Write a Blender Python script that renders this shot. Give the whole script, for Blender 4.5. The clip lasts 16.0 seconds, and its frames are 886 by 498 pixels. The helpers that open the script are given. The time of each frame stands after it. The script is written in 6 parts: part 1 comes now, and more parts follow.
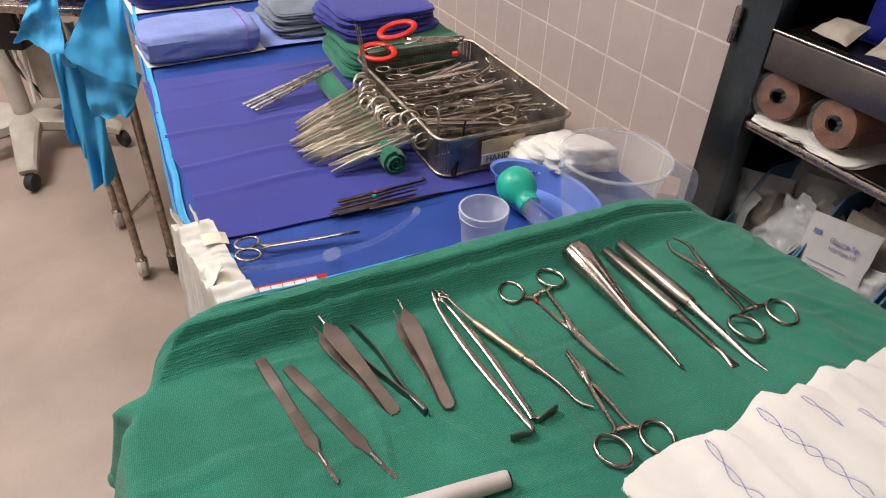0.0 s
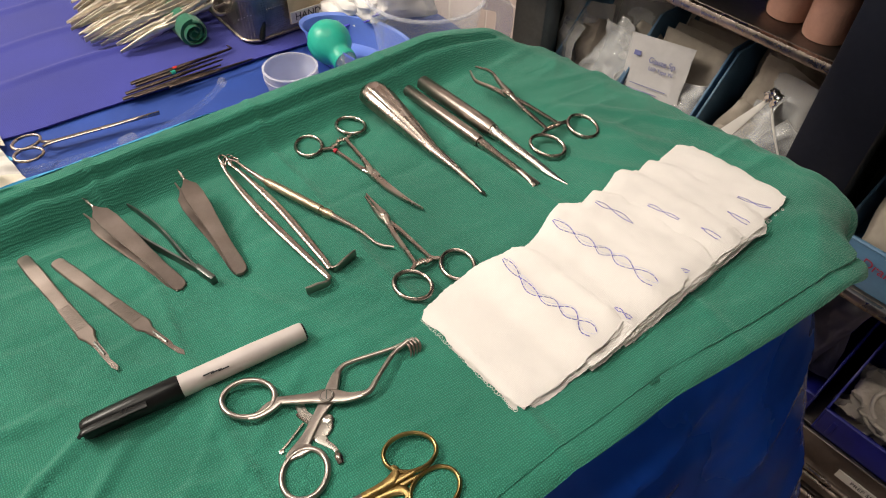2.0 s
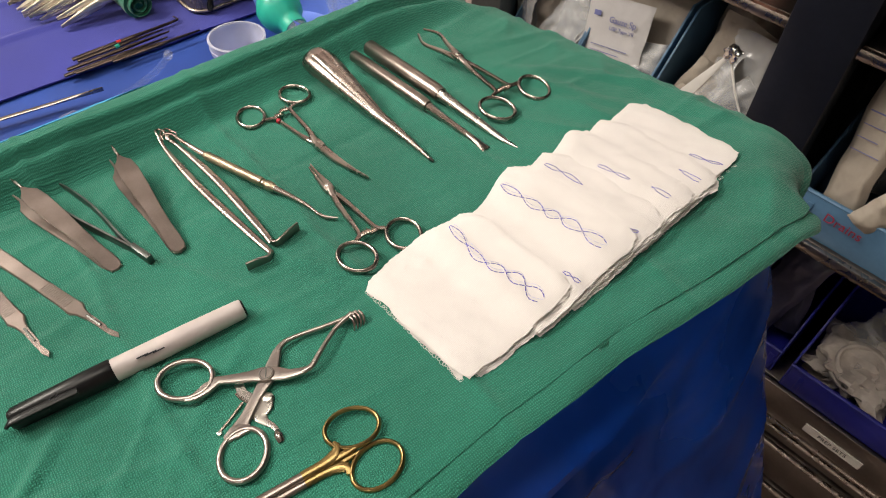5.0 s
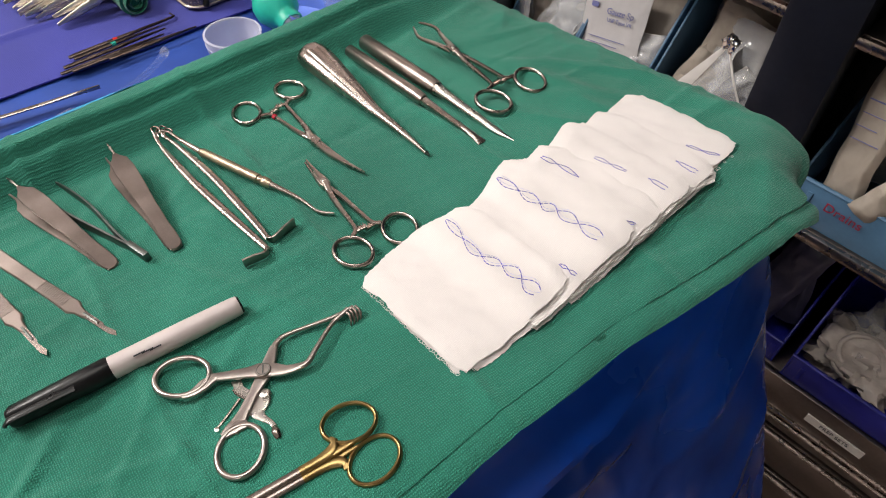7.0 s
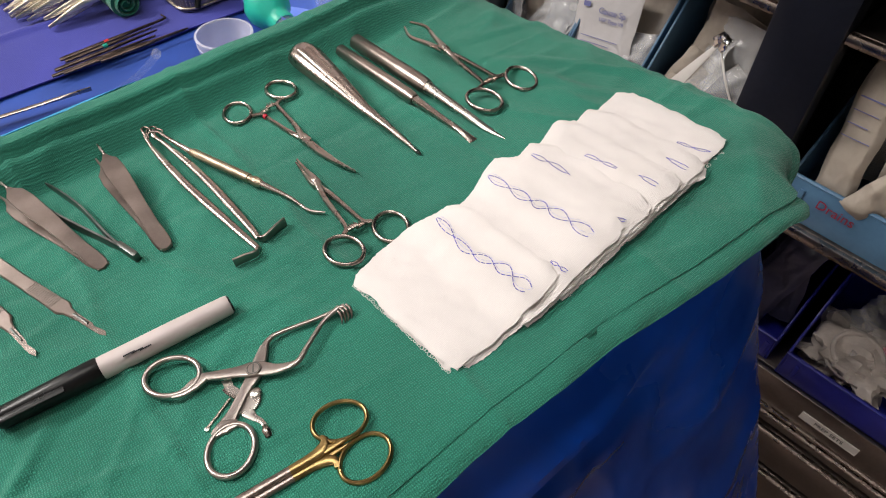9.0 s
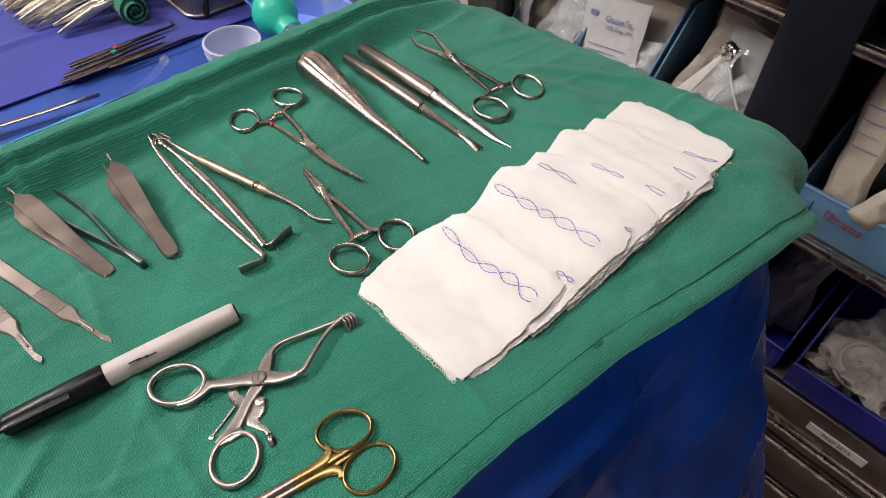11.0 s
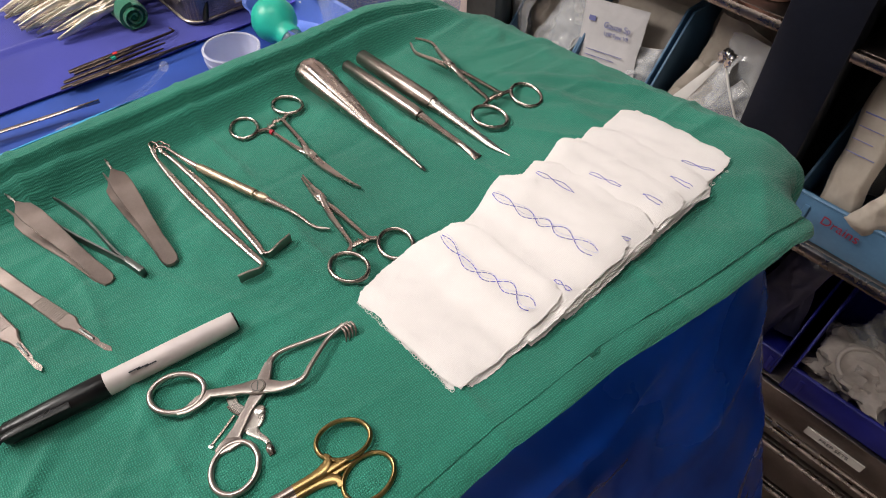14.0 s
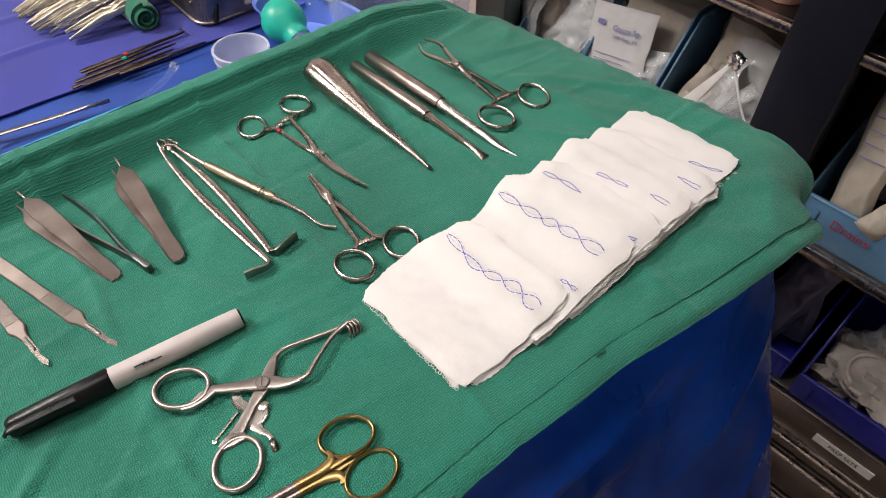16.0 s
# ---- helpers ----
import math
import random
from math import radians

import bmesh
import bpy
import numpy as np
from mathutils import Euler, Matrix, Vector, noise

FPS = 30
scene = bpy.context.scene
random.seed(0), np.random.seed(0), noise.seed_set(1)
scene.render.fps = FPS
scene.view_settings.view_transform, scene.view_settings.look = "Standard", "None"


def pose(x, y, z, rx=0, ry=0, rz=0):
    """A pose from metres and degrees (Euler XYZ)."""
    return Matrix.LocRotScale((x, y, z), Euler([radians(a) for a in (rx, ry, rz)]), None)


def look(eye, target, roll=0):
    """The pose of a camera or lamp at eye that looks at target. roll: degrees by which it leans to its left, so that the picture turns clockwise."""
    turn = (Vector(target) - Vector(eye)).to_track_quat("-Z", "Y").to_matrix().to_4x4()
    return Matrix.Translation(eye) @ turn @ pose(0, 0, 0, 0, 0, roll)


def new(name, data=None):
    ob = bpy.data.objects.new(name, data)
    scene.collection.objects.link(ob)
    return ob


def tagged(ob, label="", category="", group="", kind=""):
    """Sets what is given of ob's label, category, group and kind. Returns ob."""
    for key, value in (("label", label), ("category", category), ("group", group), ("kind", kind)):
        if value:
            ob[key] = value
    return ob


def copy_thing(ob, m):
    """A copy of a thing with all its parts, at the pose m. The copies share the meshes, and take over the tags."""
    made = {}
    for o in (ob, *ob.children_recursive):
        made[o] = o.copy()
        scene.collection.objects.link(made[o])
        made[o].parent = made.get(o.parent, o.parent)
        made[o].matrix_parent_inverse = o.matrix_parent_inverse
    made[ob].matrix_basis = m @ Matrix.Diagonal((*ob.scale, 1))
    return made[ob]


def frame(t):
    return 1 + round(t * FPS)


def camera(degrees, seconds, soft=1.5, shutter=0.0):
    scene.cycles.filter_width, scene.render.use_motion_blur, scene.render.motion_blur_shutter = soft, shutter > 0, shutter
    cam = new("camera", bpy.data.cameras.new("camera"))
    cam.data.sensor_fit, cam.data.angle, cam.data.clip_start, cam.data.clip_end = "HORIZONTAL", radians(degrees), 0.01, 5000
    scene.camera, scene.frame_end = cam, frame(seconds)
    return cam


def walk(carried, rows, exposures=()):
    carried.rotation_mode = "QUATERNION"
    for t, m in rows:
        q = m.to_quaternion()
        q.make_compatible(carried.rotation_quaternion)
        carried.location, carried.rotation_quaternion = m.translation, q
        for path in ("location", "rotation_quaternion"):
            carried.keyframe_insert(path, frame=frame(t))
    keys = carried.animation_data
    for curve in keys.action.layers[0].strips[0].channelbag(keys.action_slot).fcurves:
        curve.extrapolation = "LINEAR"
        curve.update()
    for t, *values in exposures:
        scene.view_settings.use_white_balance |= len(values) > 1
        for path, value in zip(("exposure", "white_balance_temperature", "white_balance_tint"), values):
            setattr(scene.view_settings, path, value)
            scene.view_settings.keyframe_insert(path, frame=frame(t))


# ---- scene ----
cam = camera(67.0, 16.0, soft=1.1)
# eye, target and roll over the instrument tray; LEVEL lays the tray's slight slope into the world
LEVEL = pose(0.05, 0.45, 1.0) @ pose(0, 0, 0, -1.716, 0, 0) @ pose(0, 0, 0, 0, -3.148, 0) @ pose(-0.05, -0.45, -1.0)
PATH = [
    (0, (-0.0179, 0.1516, 1.3514), (-0.1361, 1.7782, 0.1937), -1.55),
    (0.5, (-0.0085, 0.1473, 1.3426), (-0.0418, 1.7438, 0.1385), -1.22),
    (1, (0.0162, 0.1515, 1.3292), (0.0911, 1.6853, 0.0479), -1.26),
    (1.5, (0.0387, 0.1550, 1.3142), (0.1985, 1.6016, -0.0576), -2.19),
    (2, (0.0498, 0.1553, 1.3068), (0.2316, 1.5487, -0.1163), -2.69),
    (2.5, (0.0573, 0.1540, 1.3058), (0.2592, 1.5409, -0.1210), -3.17),
    (3, (0.0651, 0.1530, 1.2993), (0.2798, 1.5063, -0.1576), -3.29),
    (3.5, (0.0722, 0.1518, 1.2957), (0.3054, 1.4804, -0.1810), -3.31),
    (4, (0.0721, 0.1570, 1.2946), (0.2960, 1.4818, -0.1869), -3.22),
    (6.5, (0.0739, 0.1581, 1.2970), (0.2920, 1.4846, -0.1838), -3.46),
    (7, (0.0758, 0.1576, 1.2949), (0.2865, 1.4719, -0.1978), -4.25),
    (7.5, (0.0751, 0.1577, 1.2941), (0.2821, 1.4628, -0.2072), -4.06),
    (8, (0.0755, 0.1576, 1.2939), (0.2834, 1.4724, -0.1987), -4.35),
    (8.5, (0.0770, 0.1570, 1.2938), (0.2941, 1.4726, -0.1969), -4.27),
    (9, (0.0785, 0.1554, 1.2927), (0.3006, 1.4725, -0.1958), -4.31),
    (11.5, (0.0786, 0.1575, 1.2936), (0.2871, 1.4923, -0.1811), -4.43),
    (12, (0.0793, 0.1577, 1.2934), (0.2871, 1.4938, -0.1803), -4.49),
    (12.5, (0.0792, 0.1584, 1.2930), (0.2758, 1.4985, -0.1786), -4.77),
    (13, (0.0786, 0.1577, 1.2933), (0.2806, 1.4994, -0.1760), -4.51),
    (13.5, (0.0777, 0.1552, 1.2931), (0.2833, 1.4966, -0.1760), -4.35),
    (14, (0.0793, 0.1584, 1.2976), (0.2938, 1.4952, -0.1745), -4.29),
    (14.5, (0.0823, 0.1556, 1.2946), (0.2981, 1.4894, -0.1799), -4.44),
    (15, (0.0845, 0.1526, 1.2942), (0.3049, 1.4949, -0.1720), -4.36),
    (15.5, (0.0844, 0.1541, 1.2951), (0.2958, 1.5032, -0.1663), -4.54),
    (16, (0.0799, 0.1559, 1.2947), (0.2740, 1.5080, -0.1662), -4.49),
]
walk(cam, [(t, LEVEL @ look(eye, target, roll)) for t, eye, target, roll in PATH],
     exposures=((0.0, -0.02, 6500, 8), (1.5, 0.10, 6850, 6), (3.5, 0.16, 7050, 6), (4.2, 0.16, 7050, 6), (6.3, 0.14, 6400, 9), (16.0, 0.14, 6350, 9)))

TRAY = LEVEL @ pose(0, 0, 1.0)                      # x, y, height over the instrument tray
WALL = pose(0.261, 1.056, 0, 0, 0, -58.9)           # x along the wall, y into it
TABLE = pose(-0.373, 0.803, 0.88, 0, 0, 29.3)       # x towards the wall, y along the back table

# ---- light ----
world = bpy.data.worlds.new("world")
scene.world = world
world.use_nodes = True
world.node_tree.nodes["Background"].inputs[0].default_value = (0.9, 0.95, 1.0, 1)
world.node_tree.nodes["Background"].inputs[1].default_value = 0.05


def area_lamp(name, m, sx, sy, watts, color):
    data = bpy.data.lights.new(name, "AREA")
    data.shape, data.size, data.size_y, data.energy, data.color = "RECTANGLE", sx, sy, watts, color
    ob = new(name, data)
    ob.matrix_world = m
    return ob


for lx, ly, watts in ((-1.2, -1.75, 75), (0.1, -0.75, 6), (-2.9, -1.5, 20), (1.9, -2.9, 3)):
    area_lamp("ceiling_lamp", WALL @ pose(lx, ly, 2.715), 0.56, 1.16, watts, (1.0, 0.935, 0.88))


# ---- materials ----
def material(name, base, rough=0.5, metal=0.0, scale=40.0, var=0.12, fine=400.0, bump=0.1, depth=0.0005, second=None, spread=0.0,
             alpha=1.0, trans=0.0, ior=1.45, sheen=0.0, coat=0.0, rvar=0.1, random=0.0, spec=0.5):
    m = bpy.data.materials.new(name)
    m.use_nodes = True
    nt = m.node_tree
    b = nt.nodes["Principled BSDF"]
    co = nt.nodes.new("ShaderNodeTexCoord")

    def noise_at(s, detail=4.0):
        n = nt.nodes.new("ShaderNodeTexNoise")
        n.inputs["Scale"].default_value, n.inputs["Detail"].default_value = s, detail
        nt.links.new(co.outputs["Object"], n.inputs["Vector"])
        return n

    big, small = noise_at(scale), noise_at(fine, 2.0)
    dark = second or tuple(c * (1 - 2.2 * var) for c in base)
    light = tuple(min(1.0, c * (1 + var)) for c in base)
    mix = nt.nodes.new("ShaderNodeMix")
    mix.data_type = "RGBA"
    ramp = nt.nodes.new("ShaderNodeMapRange")
    ramp.inputs["From Min"].default_value, ramp.inputs["From Max"].default_value = 0.3 + spread, 0.7
    nt.links.new(big.outputs["Fac"], ramp.inputs["Value"])
    nt.links.new(ramp.outputs["Result"], mix.inputs["Factor"])
    mix.inputs["A"].default_value, mix.inputs["B"].default_value = (*dark, 1), (*light, 1)
    out = mix.outputs["Result"]
    grain = nt.nodes.new("ShaderNodeMix")
    grain.data_type, grain.blend_type = "RGBA", "MULTIPLY"
    grain.inputs["Factor"].default_value = 1.0
    gr = nt.nodes.new("ShaderNodeMapRange")
    gr.inputs["To Min"].default_value, gr.inputs["To Max"].default_value = 1 - var, 1 + var * 0.6
    nt.links.new(small.outputs["Fac"], gr.inputs["Value"])
    nt.links.new(out, grain.inputs["A"])
    nt.links.new(gr.outputs["Result"], grain.inputs["B"])
    out = grain.outputs["Result"]
    if random:
        info = nt.nodes.new("ShaderNodeObjectInfo")
        rr = nt.nodes.new("ShaderNodeMapRange")
        rr.inputs["To Min"].default_value, rr.inputs["To Max"].default_value = 1 - random, 1 + random
        nt.links.new(info.outputs["Random"], rr.inputs["Value"])
        vary = nt.nodes.new("ShaderNodeMix")
        vary.data_type, vary.blend_type = "RGBA", "MULTIPLY"
        vary.inputs["Factor"].default_value = 1.0
        nt.links.new(out, vary.inputs["A"])
        nt.links.new(rr.outputs["Result"], vary.inputs["B"])
        out = vary.outputs["Result"]
    nt.links.new(out, b.inputs["Base Color"])
    ro = nt.nodes.new("ShaderNodeMapRange")
    ro.inputs["To Min"].default_value, ro.inputs["To Max"].default_value = max(0.02, rough - rvar), min(1.0, rough + rvar)
    nt.links.new(big.outputs["Fac"], ro.inputs["Value"])
    nt.links.new(ro.outputs["Result"], b.inputs["Roughness"])
    b.inputs["Metallic"].default_value = metal
    b.inputs["Alpha"].default_value = alpha
    b.inputs["Transmission Weight"].default_value = trans
    b.inputs["IOR"].default_value = ior
    b.inputs["Specular IOR Level"].default_value = spec
    b.inputs["Sheen Weight"].default_value = sheen
    b.inputs["Coat Weight"].default_value = coat
    if bump:
        bp = nt.nodes.new("ShaderNodeBump")
        bp.inputs["Strength"].default_value, bp.inputs["Distance"].default_value = bump, depth
        nt.links.new(small.outputs["Fac"], bp.inputs["Height"])
        nt.links.new(bp.outputs["Normal"], b.inputs["Normal"])
    return m


def weave(m, pitch, strength=0.5, depth=0.0004, rib=None, shade=0.05):
    """Adds the relief of a woven cloth to a material: two crossed sets of threads, the shade between them put into the
    colour, and ribs past a given y.
    """
    nt = m.node_tree
    b = nt.nodes["Principled BSDF"]
    co = nt.nodes.new("ShaderNodeTexCoord")
    waves = []
    for direction, p in (("X", pitch), ("Y", pitch * 1.15)):
        w = nt.nodes.new("ShaderNodeTexWave")
        w.bands_direction = direction
        w.inputs["Scale"].default_value, w.inputs["Distortion"].default_value = 0.314 / p, 5.0
        w.inputs["Detail"].default_value, w.inputs["Detail Scale"].default_value = 2.0, 1.5
        nt.links.new(co.outputs["Object"], w.inputs["Vector"])
        waves.append(w)
    mul = nt.nodes.new("ShaderNodeMath")
    mul.operation = "MULTIPLY"
    nt.links.new(waves[0].outputs["Fac"], mul.inputs[0])
    nt.links.new(waves[1].outputs["Fac"], mul.inputs[1])
    height = mul.outputs[0]
    if rib:
        sep = nt.nodes.new("ShaderNodeSeparateXYZ")
        nt.links.new(co.outputs["Object"], sep.inputs[0])
        mask = nt.nodes.new("ShaderNodeMapRange")
        mask.inputs["From Min"].default_value, mask.inputs["From Max"].default_value = rib, rib + 0.006
        nt.links.new(sep.outputs["Y"], mask.inputs["Value"])
        w = nt.nodes.new("ShaderNodeTexWave")
        w.bands_direction = "Y"
        w.inputs["Scale"].default_value, w.inputs["Distortion"].default_value = 0.314 / 0.0025, 0.15
        nt.links.new(co.outputs["Object"], w.inputs["Vector"])
        side = nt.nodes.new("ShaderNodeMapRange")
        side.inputs["From Min"].default_value, side.inputs["From Max"].default_value = 0.32, 0.10
        nt.links.new(sep.outputs["X"], side.inputs["Value"])
        both = nt.nodes.new("ShaderNodeMath")
        both.operation = "MULTIPLY"
        nt.links.new(mask.outputs[0], both.inputs[0])
        nt.links.new(side.outputs[0], both.inputs[1])
        rm = nt.nodes.new("ShaderNodeMath")
        rm.operation = "MULTIPLY"
        nt.links.new(both.outputs[0], rm.inputs[0])
        nt.links.new(w.outputs["Fac"], rm.inputs[1])
        add = nt.nodes.new("ShaderNodeMath")
        add.operation = "MULTIPLY_ADD"
        add.inputs[1].default_value = 0.5
        nt.links.new(rm.outputs[0], add.inputs[0])
        nt.links.new(height, add.inputs[2])
        height = add.outputs[0]
    # shade in the gaps between threads, multiplied into the base colour
    tint = nt.nodes.new("ShaderNodeMapRange")
    tint.inputs["To Min"].default_value, tint.inputs["To Max"].default_value = 1 - shade, 1 + shade * 0.8
    nt.links.new(mul.outputs[0], tint.inputs["Value"])
    thread_shade = nt.nodes.new("ShaderNodeMix")
    thread_shade.data_type, thread_shade.blend_type = "RGBA", "MULTIPLY"
    thread_shade.inputs["Factor"].default_value = 1.0
    nt.links.new(b.inputs["Base Color"].links[0].from_socket, thread_shade.inputs["A"])
    nt.links.new(tint.outputs[0], thread_shade.inputs["B"])
    nt.links.new(thread_shade.outputs["Result"], b.inputs["Base Color"])
    bp = nt.nodes.new("ShaderNodeBump")
    bp.inputs["Strength"].default_value, bp.inputs["Distance"].default_value = strength, depth
    nt.links.new(height, bp.inputs["Height"])
    old = b.inputs["Normal"].links
    if old:
        nt.links.new(old[0].from_socket, bp.inputs["Normal"])
    nt.links.new(bp.outputs["Normal"], b.inputs["Normal"])
    return m


STEEL = material("satin_steel", (0.43, 0.365, 0.328), 0.27, 1.0, 60, 0.1, 900, 0.03, 0.0002, rvar=0.07)
STEEL_MATT = material("matt_steel", (0.335, 0.275, 0.248), 0.31, 1.0, 50, 0.12, 1200, 0.15, 0.0002)
STEEL_CHISEL = material("dull_chisel_steel", (0.36, 0.305, 0.275), 0.33, 1.0, 50, 0.1, 1200, 0.08, 0.0002)
STEEL_BRIGHT = material("polished_steel", (0.68, 0.64, 0.59), 0.28, 1.0, 60, 0.08, 900, 0.04, 0.0002, rvar=0.06)
STEEL_SATIN = material("brushed_satin_steel", (0.46, 0.405, 0.375), 0.30, 1.0, 60, 0.1, 900, 0.1, 0.0002, rvar=0.06)
STEEL_PALE = material("pale_clamp_steel", (0.72, 0.65, 0.56), 0.36, 1.0, 60, 0.14, 700, 0.1, 0.0002, rvar=0.08)
STEEL_DARK = material("dark_forceps_steel", (0.17, 0.18, 0.17), 0.4, 1.0, 60, 0.15, 900, 0.1, 0.0002)
STEEL_OLD = material("worn_steel", (0.46, 0.395, 0.33), 0.38, 1.0, 50, 0.25, 500, 0.15, 0.0003)
GOLD = material("gilded_steel", (0.42, 0.29, 0.12), 0.33, 1.0, 60, 0.16, 900, 0.05, 0.0002)
BRASSY = material("knurled_handle_steel", (0.46, 0.37, 0.27), 0.36, 1.0, 60, 0.1, 1500, 0.5, 0.0004)
TOWEL = weave(material("green_huck_towel", (0.041, 0.272, 0.190), 0.92, 0, 9, 0.1, 420, 0.6, 0.0008, sheen=0.2, spec=0.2), 0.00115, 0.6, 0.0008, rib=0.526, shade=0.32)
TOWEL_PLAIN = weave(material("green_cotton_cloth", (0.018, 0.165, 0.095), 0.93, 0, 20, 0.12, 500, 0.3, 0.0006, sheen=0.2), 0.0016, 0.4)
GAUZE = weave(material("white_gauze", (0.80, 0.755, 0.735), 0.95, 0, 30, 0.03, 700, 0.25, 0.0006), 0.0008, 0.25, 0.0004)
STRAND = material("blue_marker_thread", (0.09, 0.08, 0.52), 0.8, 0, 200, 0.2)
BLUE_CLOTH = weave(material("blue_cotton_towel", (0.036, 0.042, 0.30), 0.93, 0, 8, 0.1, 500, 0.3, 0.0006, sheen=0.2), 0.0018, 0.3)
BLUE_DRAPE = material("blue_table_drape", (0.016, 0.060, 0.32), 0.62, 0, 10, 0.12, 600, 0.25, 0.0005)
BLUE_FILM = material("dark_blue_plastic_drape", (0.008, 0.072, 0.50), 0.26, 0, 9, 0.2, 26, 0.25, 0.006, spec=0.45)
CYAN = material("light_blue_paper_drape", (0.05, 0.35, 0.68), 0.6, 0, 10, 0.05, 90, 0.35, 0.002)
WRAP = material("pale_blue_wrap", (0.22, 0.28, 0.62), 0.75, 0, 12, 0.1, 90, 0.3, 0.002)
GRAY_CLOTH = material("gray_gown_cloth", (0.20, 0.23, 0.30), 0.85, 0, 15, 0.15, 300, 0.3, 0.001)
WHITE_PAPER = material("white_paper", (0.70, 0.665, 0.63), 0.7, 0, 15, 0.06, 120, 0.3, 0.0015)
PAPER_OLD = material("paper_pouch", (0.40, 0.345, 0.29), 0.65, 0, 20, 0.12, 150, 0.3, 0.0015)
PACKET_PAPER = material("matt_packet_paper", (0.52, 0.50, 0.50), 0.7, 0, 15, 0.06, 120, 0.3, 0.0015)
POUCH_PALE = material("pale_wrinkled_pouch", (0.52, 0.46, 0.42), 0.4, 0, 20, 0.15, 90, 0.6, 0.003)
PURPLE_POUCH = material("dark_violet_pouch", (0.055, 0.05, 0.085), 0.35, 0, 20, 0.2, 90, 0.4, 0.002)
WHITE_TAPE = material("cream_tape", (0.78, 0.72, 0.60), 0.6, 0, 20, 0.08)
TILE = material("glazed_cream_tile", (0.50, 0.412, 0.388), 0.18, 0, 6, 0.05, 60, 0.08, 0.001, random=0.035, rvar=0.05)
GROUT = material("pale_grout", (0.68, 0.60, 0.57), 0.9, 0, 40, 0.1)
FLOOR = material("beige_vinyl_floor", (0.36, 0.278, 0.24), 0.42, 0, 5, 0.07, 120, 0.06, 0.0005)
PLASTER = material("painted_plaster", (0.62, 0.60, 0.57), 0.8, 0, 3, 0.04)
CEILING = material("ceiling_board", (0.55, 0.54, 0.53), 0.9, 0, 30, 0.06)
CAB_STEEL = material("brushed_cabinet_steel", (0.235, 0.205, 0.19), 0.36, 1.0, 8, 0.16, 250, 0.1, 0.0004)
# the cabinet's steel again, its colour darkened for the shade inside the bays
CAB_SHADED = material("shaded_cabinet_steel", (0.085, 0.083, 0.09), 0.45, 0.9, 6, 0.2, 150, 0.1, 0.0004)
# a stile standing in shade: the near-black base colour holds that shade
STILE_SHADED = material("shaded_navy_stile", (0.016, 0.018, 0.028), 0.34, 0.3, 8, 0.2, 200, 0.1, spec=0.35)
# teal cast of the drapes' reflection, mixed into the steel's base colour
STILE_REFLECTING = material("reflected_teal_stile", (0.085, 0.10, 0.108), 0.33, 0.85, 8, 0.2, 200, 0.1)
BIN_BLUE = material("pale_blue_bin_plastic", (0.085, 0.18, 0.30), 0.42, 0, 15, 0.12, 200, 0.05)
BIN_NAVY = material("royal_blue_bin_plastic", (0.014, 0.018, 0.24), 0.38, 0, 15, 0.15, 200, 0.05)
BLACK = material("black_plastic", (0.008, 0.008, 0.009), 0.3, 0, 40, 0.2, 300, 0.03, spec=0.3)
PEN_GRAY = material("gray_pen_plastic", (0.60, 0.525, 0.515), 0.34, 0, 40, 0.05, 300, 0.03)
RED = material("red_plastic", (0.72, 0.025, 0.018), 0.35, 0, 30, 0.1)
RED_DARK = material("red_tape", (0.45, 0.01, 0.03), 0.5, 0, 30, 0.1)
MINT = material("green_rubber_bulb", (0.02, 0.46, 0.33), 0.36, 0, 30, 0.08)
KIDNEY = material("blue_basin_plastic", (0.15, 0.25, 0.72), 0.4, 0, 20, 0.06)
CLEAR = material("clear_plastic", (0.90, 0.92, 0.96), 0.1, 0, 10, 0.02, 200, 0.03, alpha=0.13)
TUBING = material("clear_vinyl_tubing", (0.55, 0.65, 0.95), 0.08, 0, 10, 0.02, 200, 0.03, alpha=0.06)
FROSTED = material("frosted_plastic", (0.72, 0.73, 0.86), 0.35, 0, 10, 0.04, 200, 0.05, alpha=0.5)
TARNISHED = material("tarnished_brown_steel", (0.11, 0.083, 0.070), 0.34, 1.0, 50, 0.25, 500, 0.15, 0.0003)
FROSTED_THIN = material("thin_clear_rim", (0.72, 0.74, 0.82), 0.3, 0, 10, 0.04, 200, 0.05, alpha=0.3)
FILM_THIN = material("thin_clear_film", (0.8, 0.8, 0.8), 0.1, 0, 18, 0.05, 60, 0.7, 0.005, alpha=0.07)
FILM = material("clear_pouch_film", (0.85, 0.86, 0.88), 0.12, 0, 18, 0.05, 40, 0.6, 0.004, alpha=0.28)
FLESH = material("orange_bandage_roll", (0.24, 0.085, 0.042), 0.6, 0, 25, 0.25, 60, 0.6, 0.003, coat=0.7)
PINK = material("pink_bandage_roll", (0.40, 0.21, 0.16), 0.85, 0, 25, 0.1, 300, 0.4, 0.001)
PUTTY = material("putty_painted_metal", (0.46, 0.415, 0.365), 0.45, 0, 10, 0.1)
RUBBER = material("dark_rubber", (0.03, 0.03, 0.03), 0.7, 0, 30, 0.2)
INK = material("blue_print", (0.17, 0.18, 0.40), 0.7, 0, 30, 0.1)
INK_DARK = material("dark_print", (0.05, 0.05, 0.06), 0.7, 0, 30, 0.1)
INK_RED = material("red_marker_ink", (0.30, 0.02, 0.05), 0.7, 0, 30, 0.1)
TAN = material("tan_label", (0.55, 0.42, 0.26), 0.6, 0, 30, 0.1)
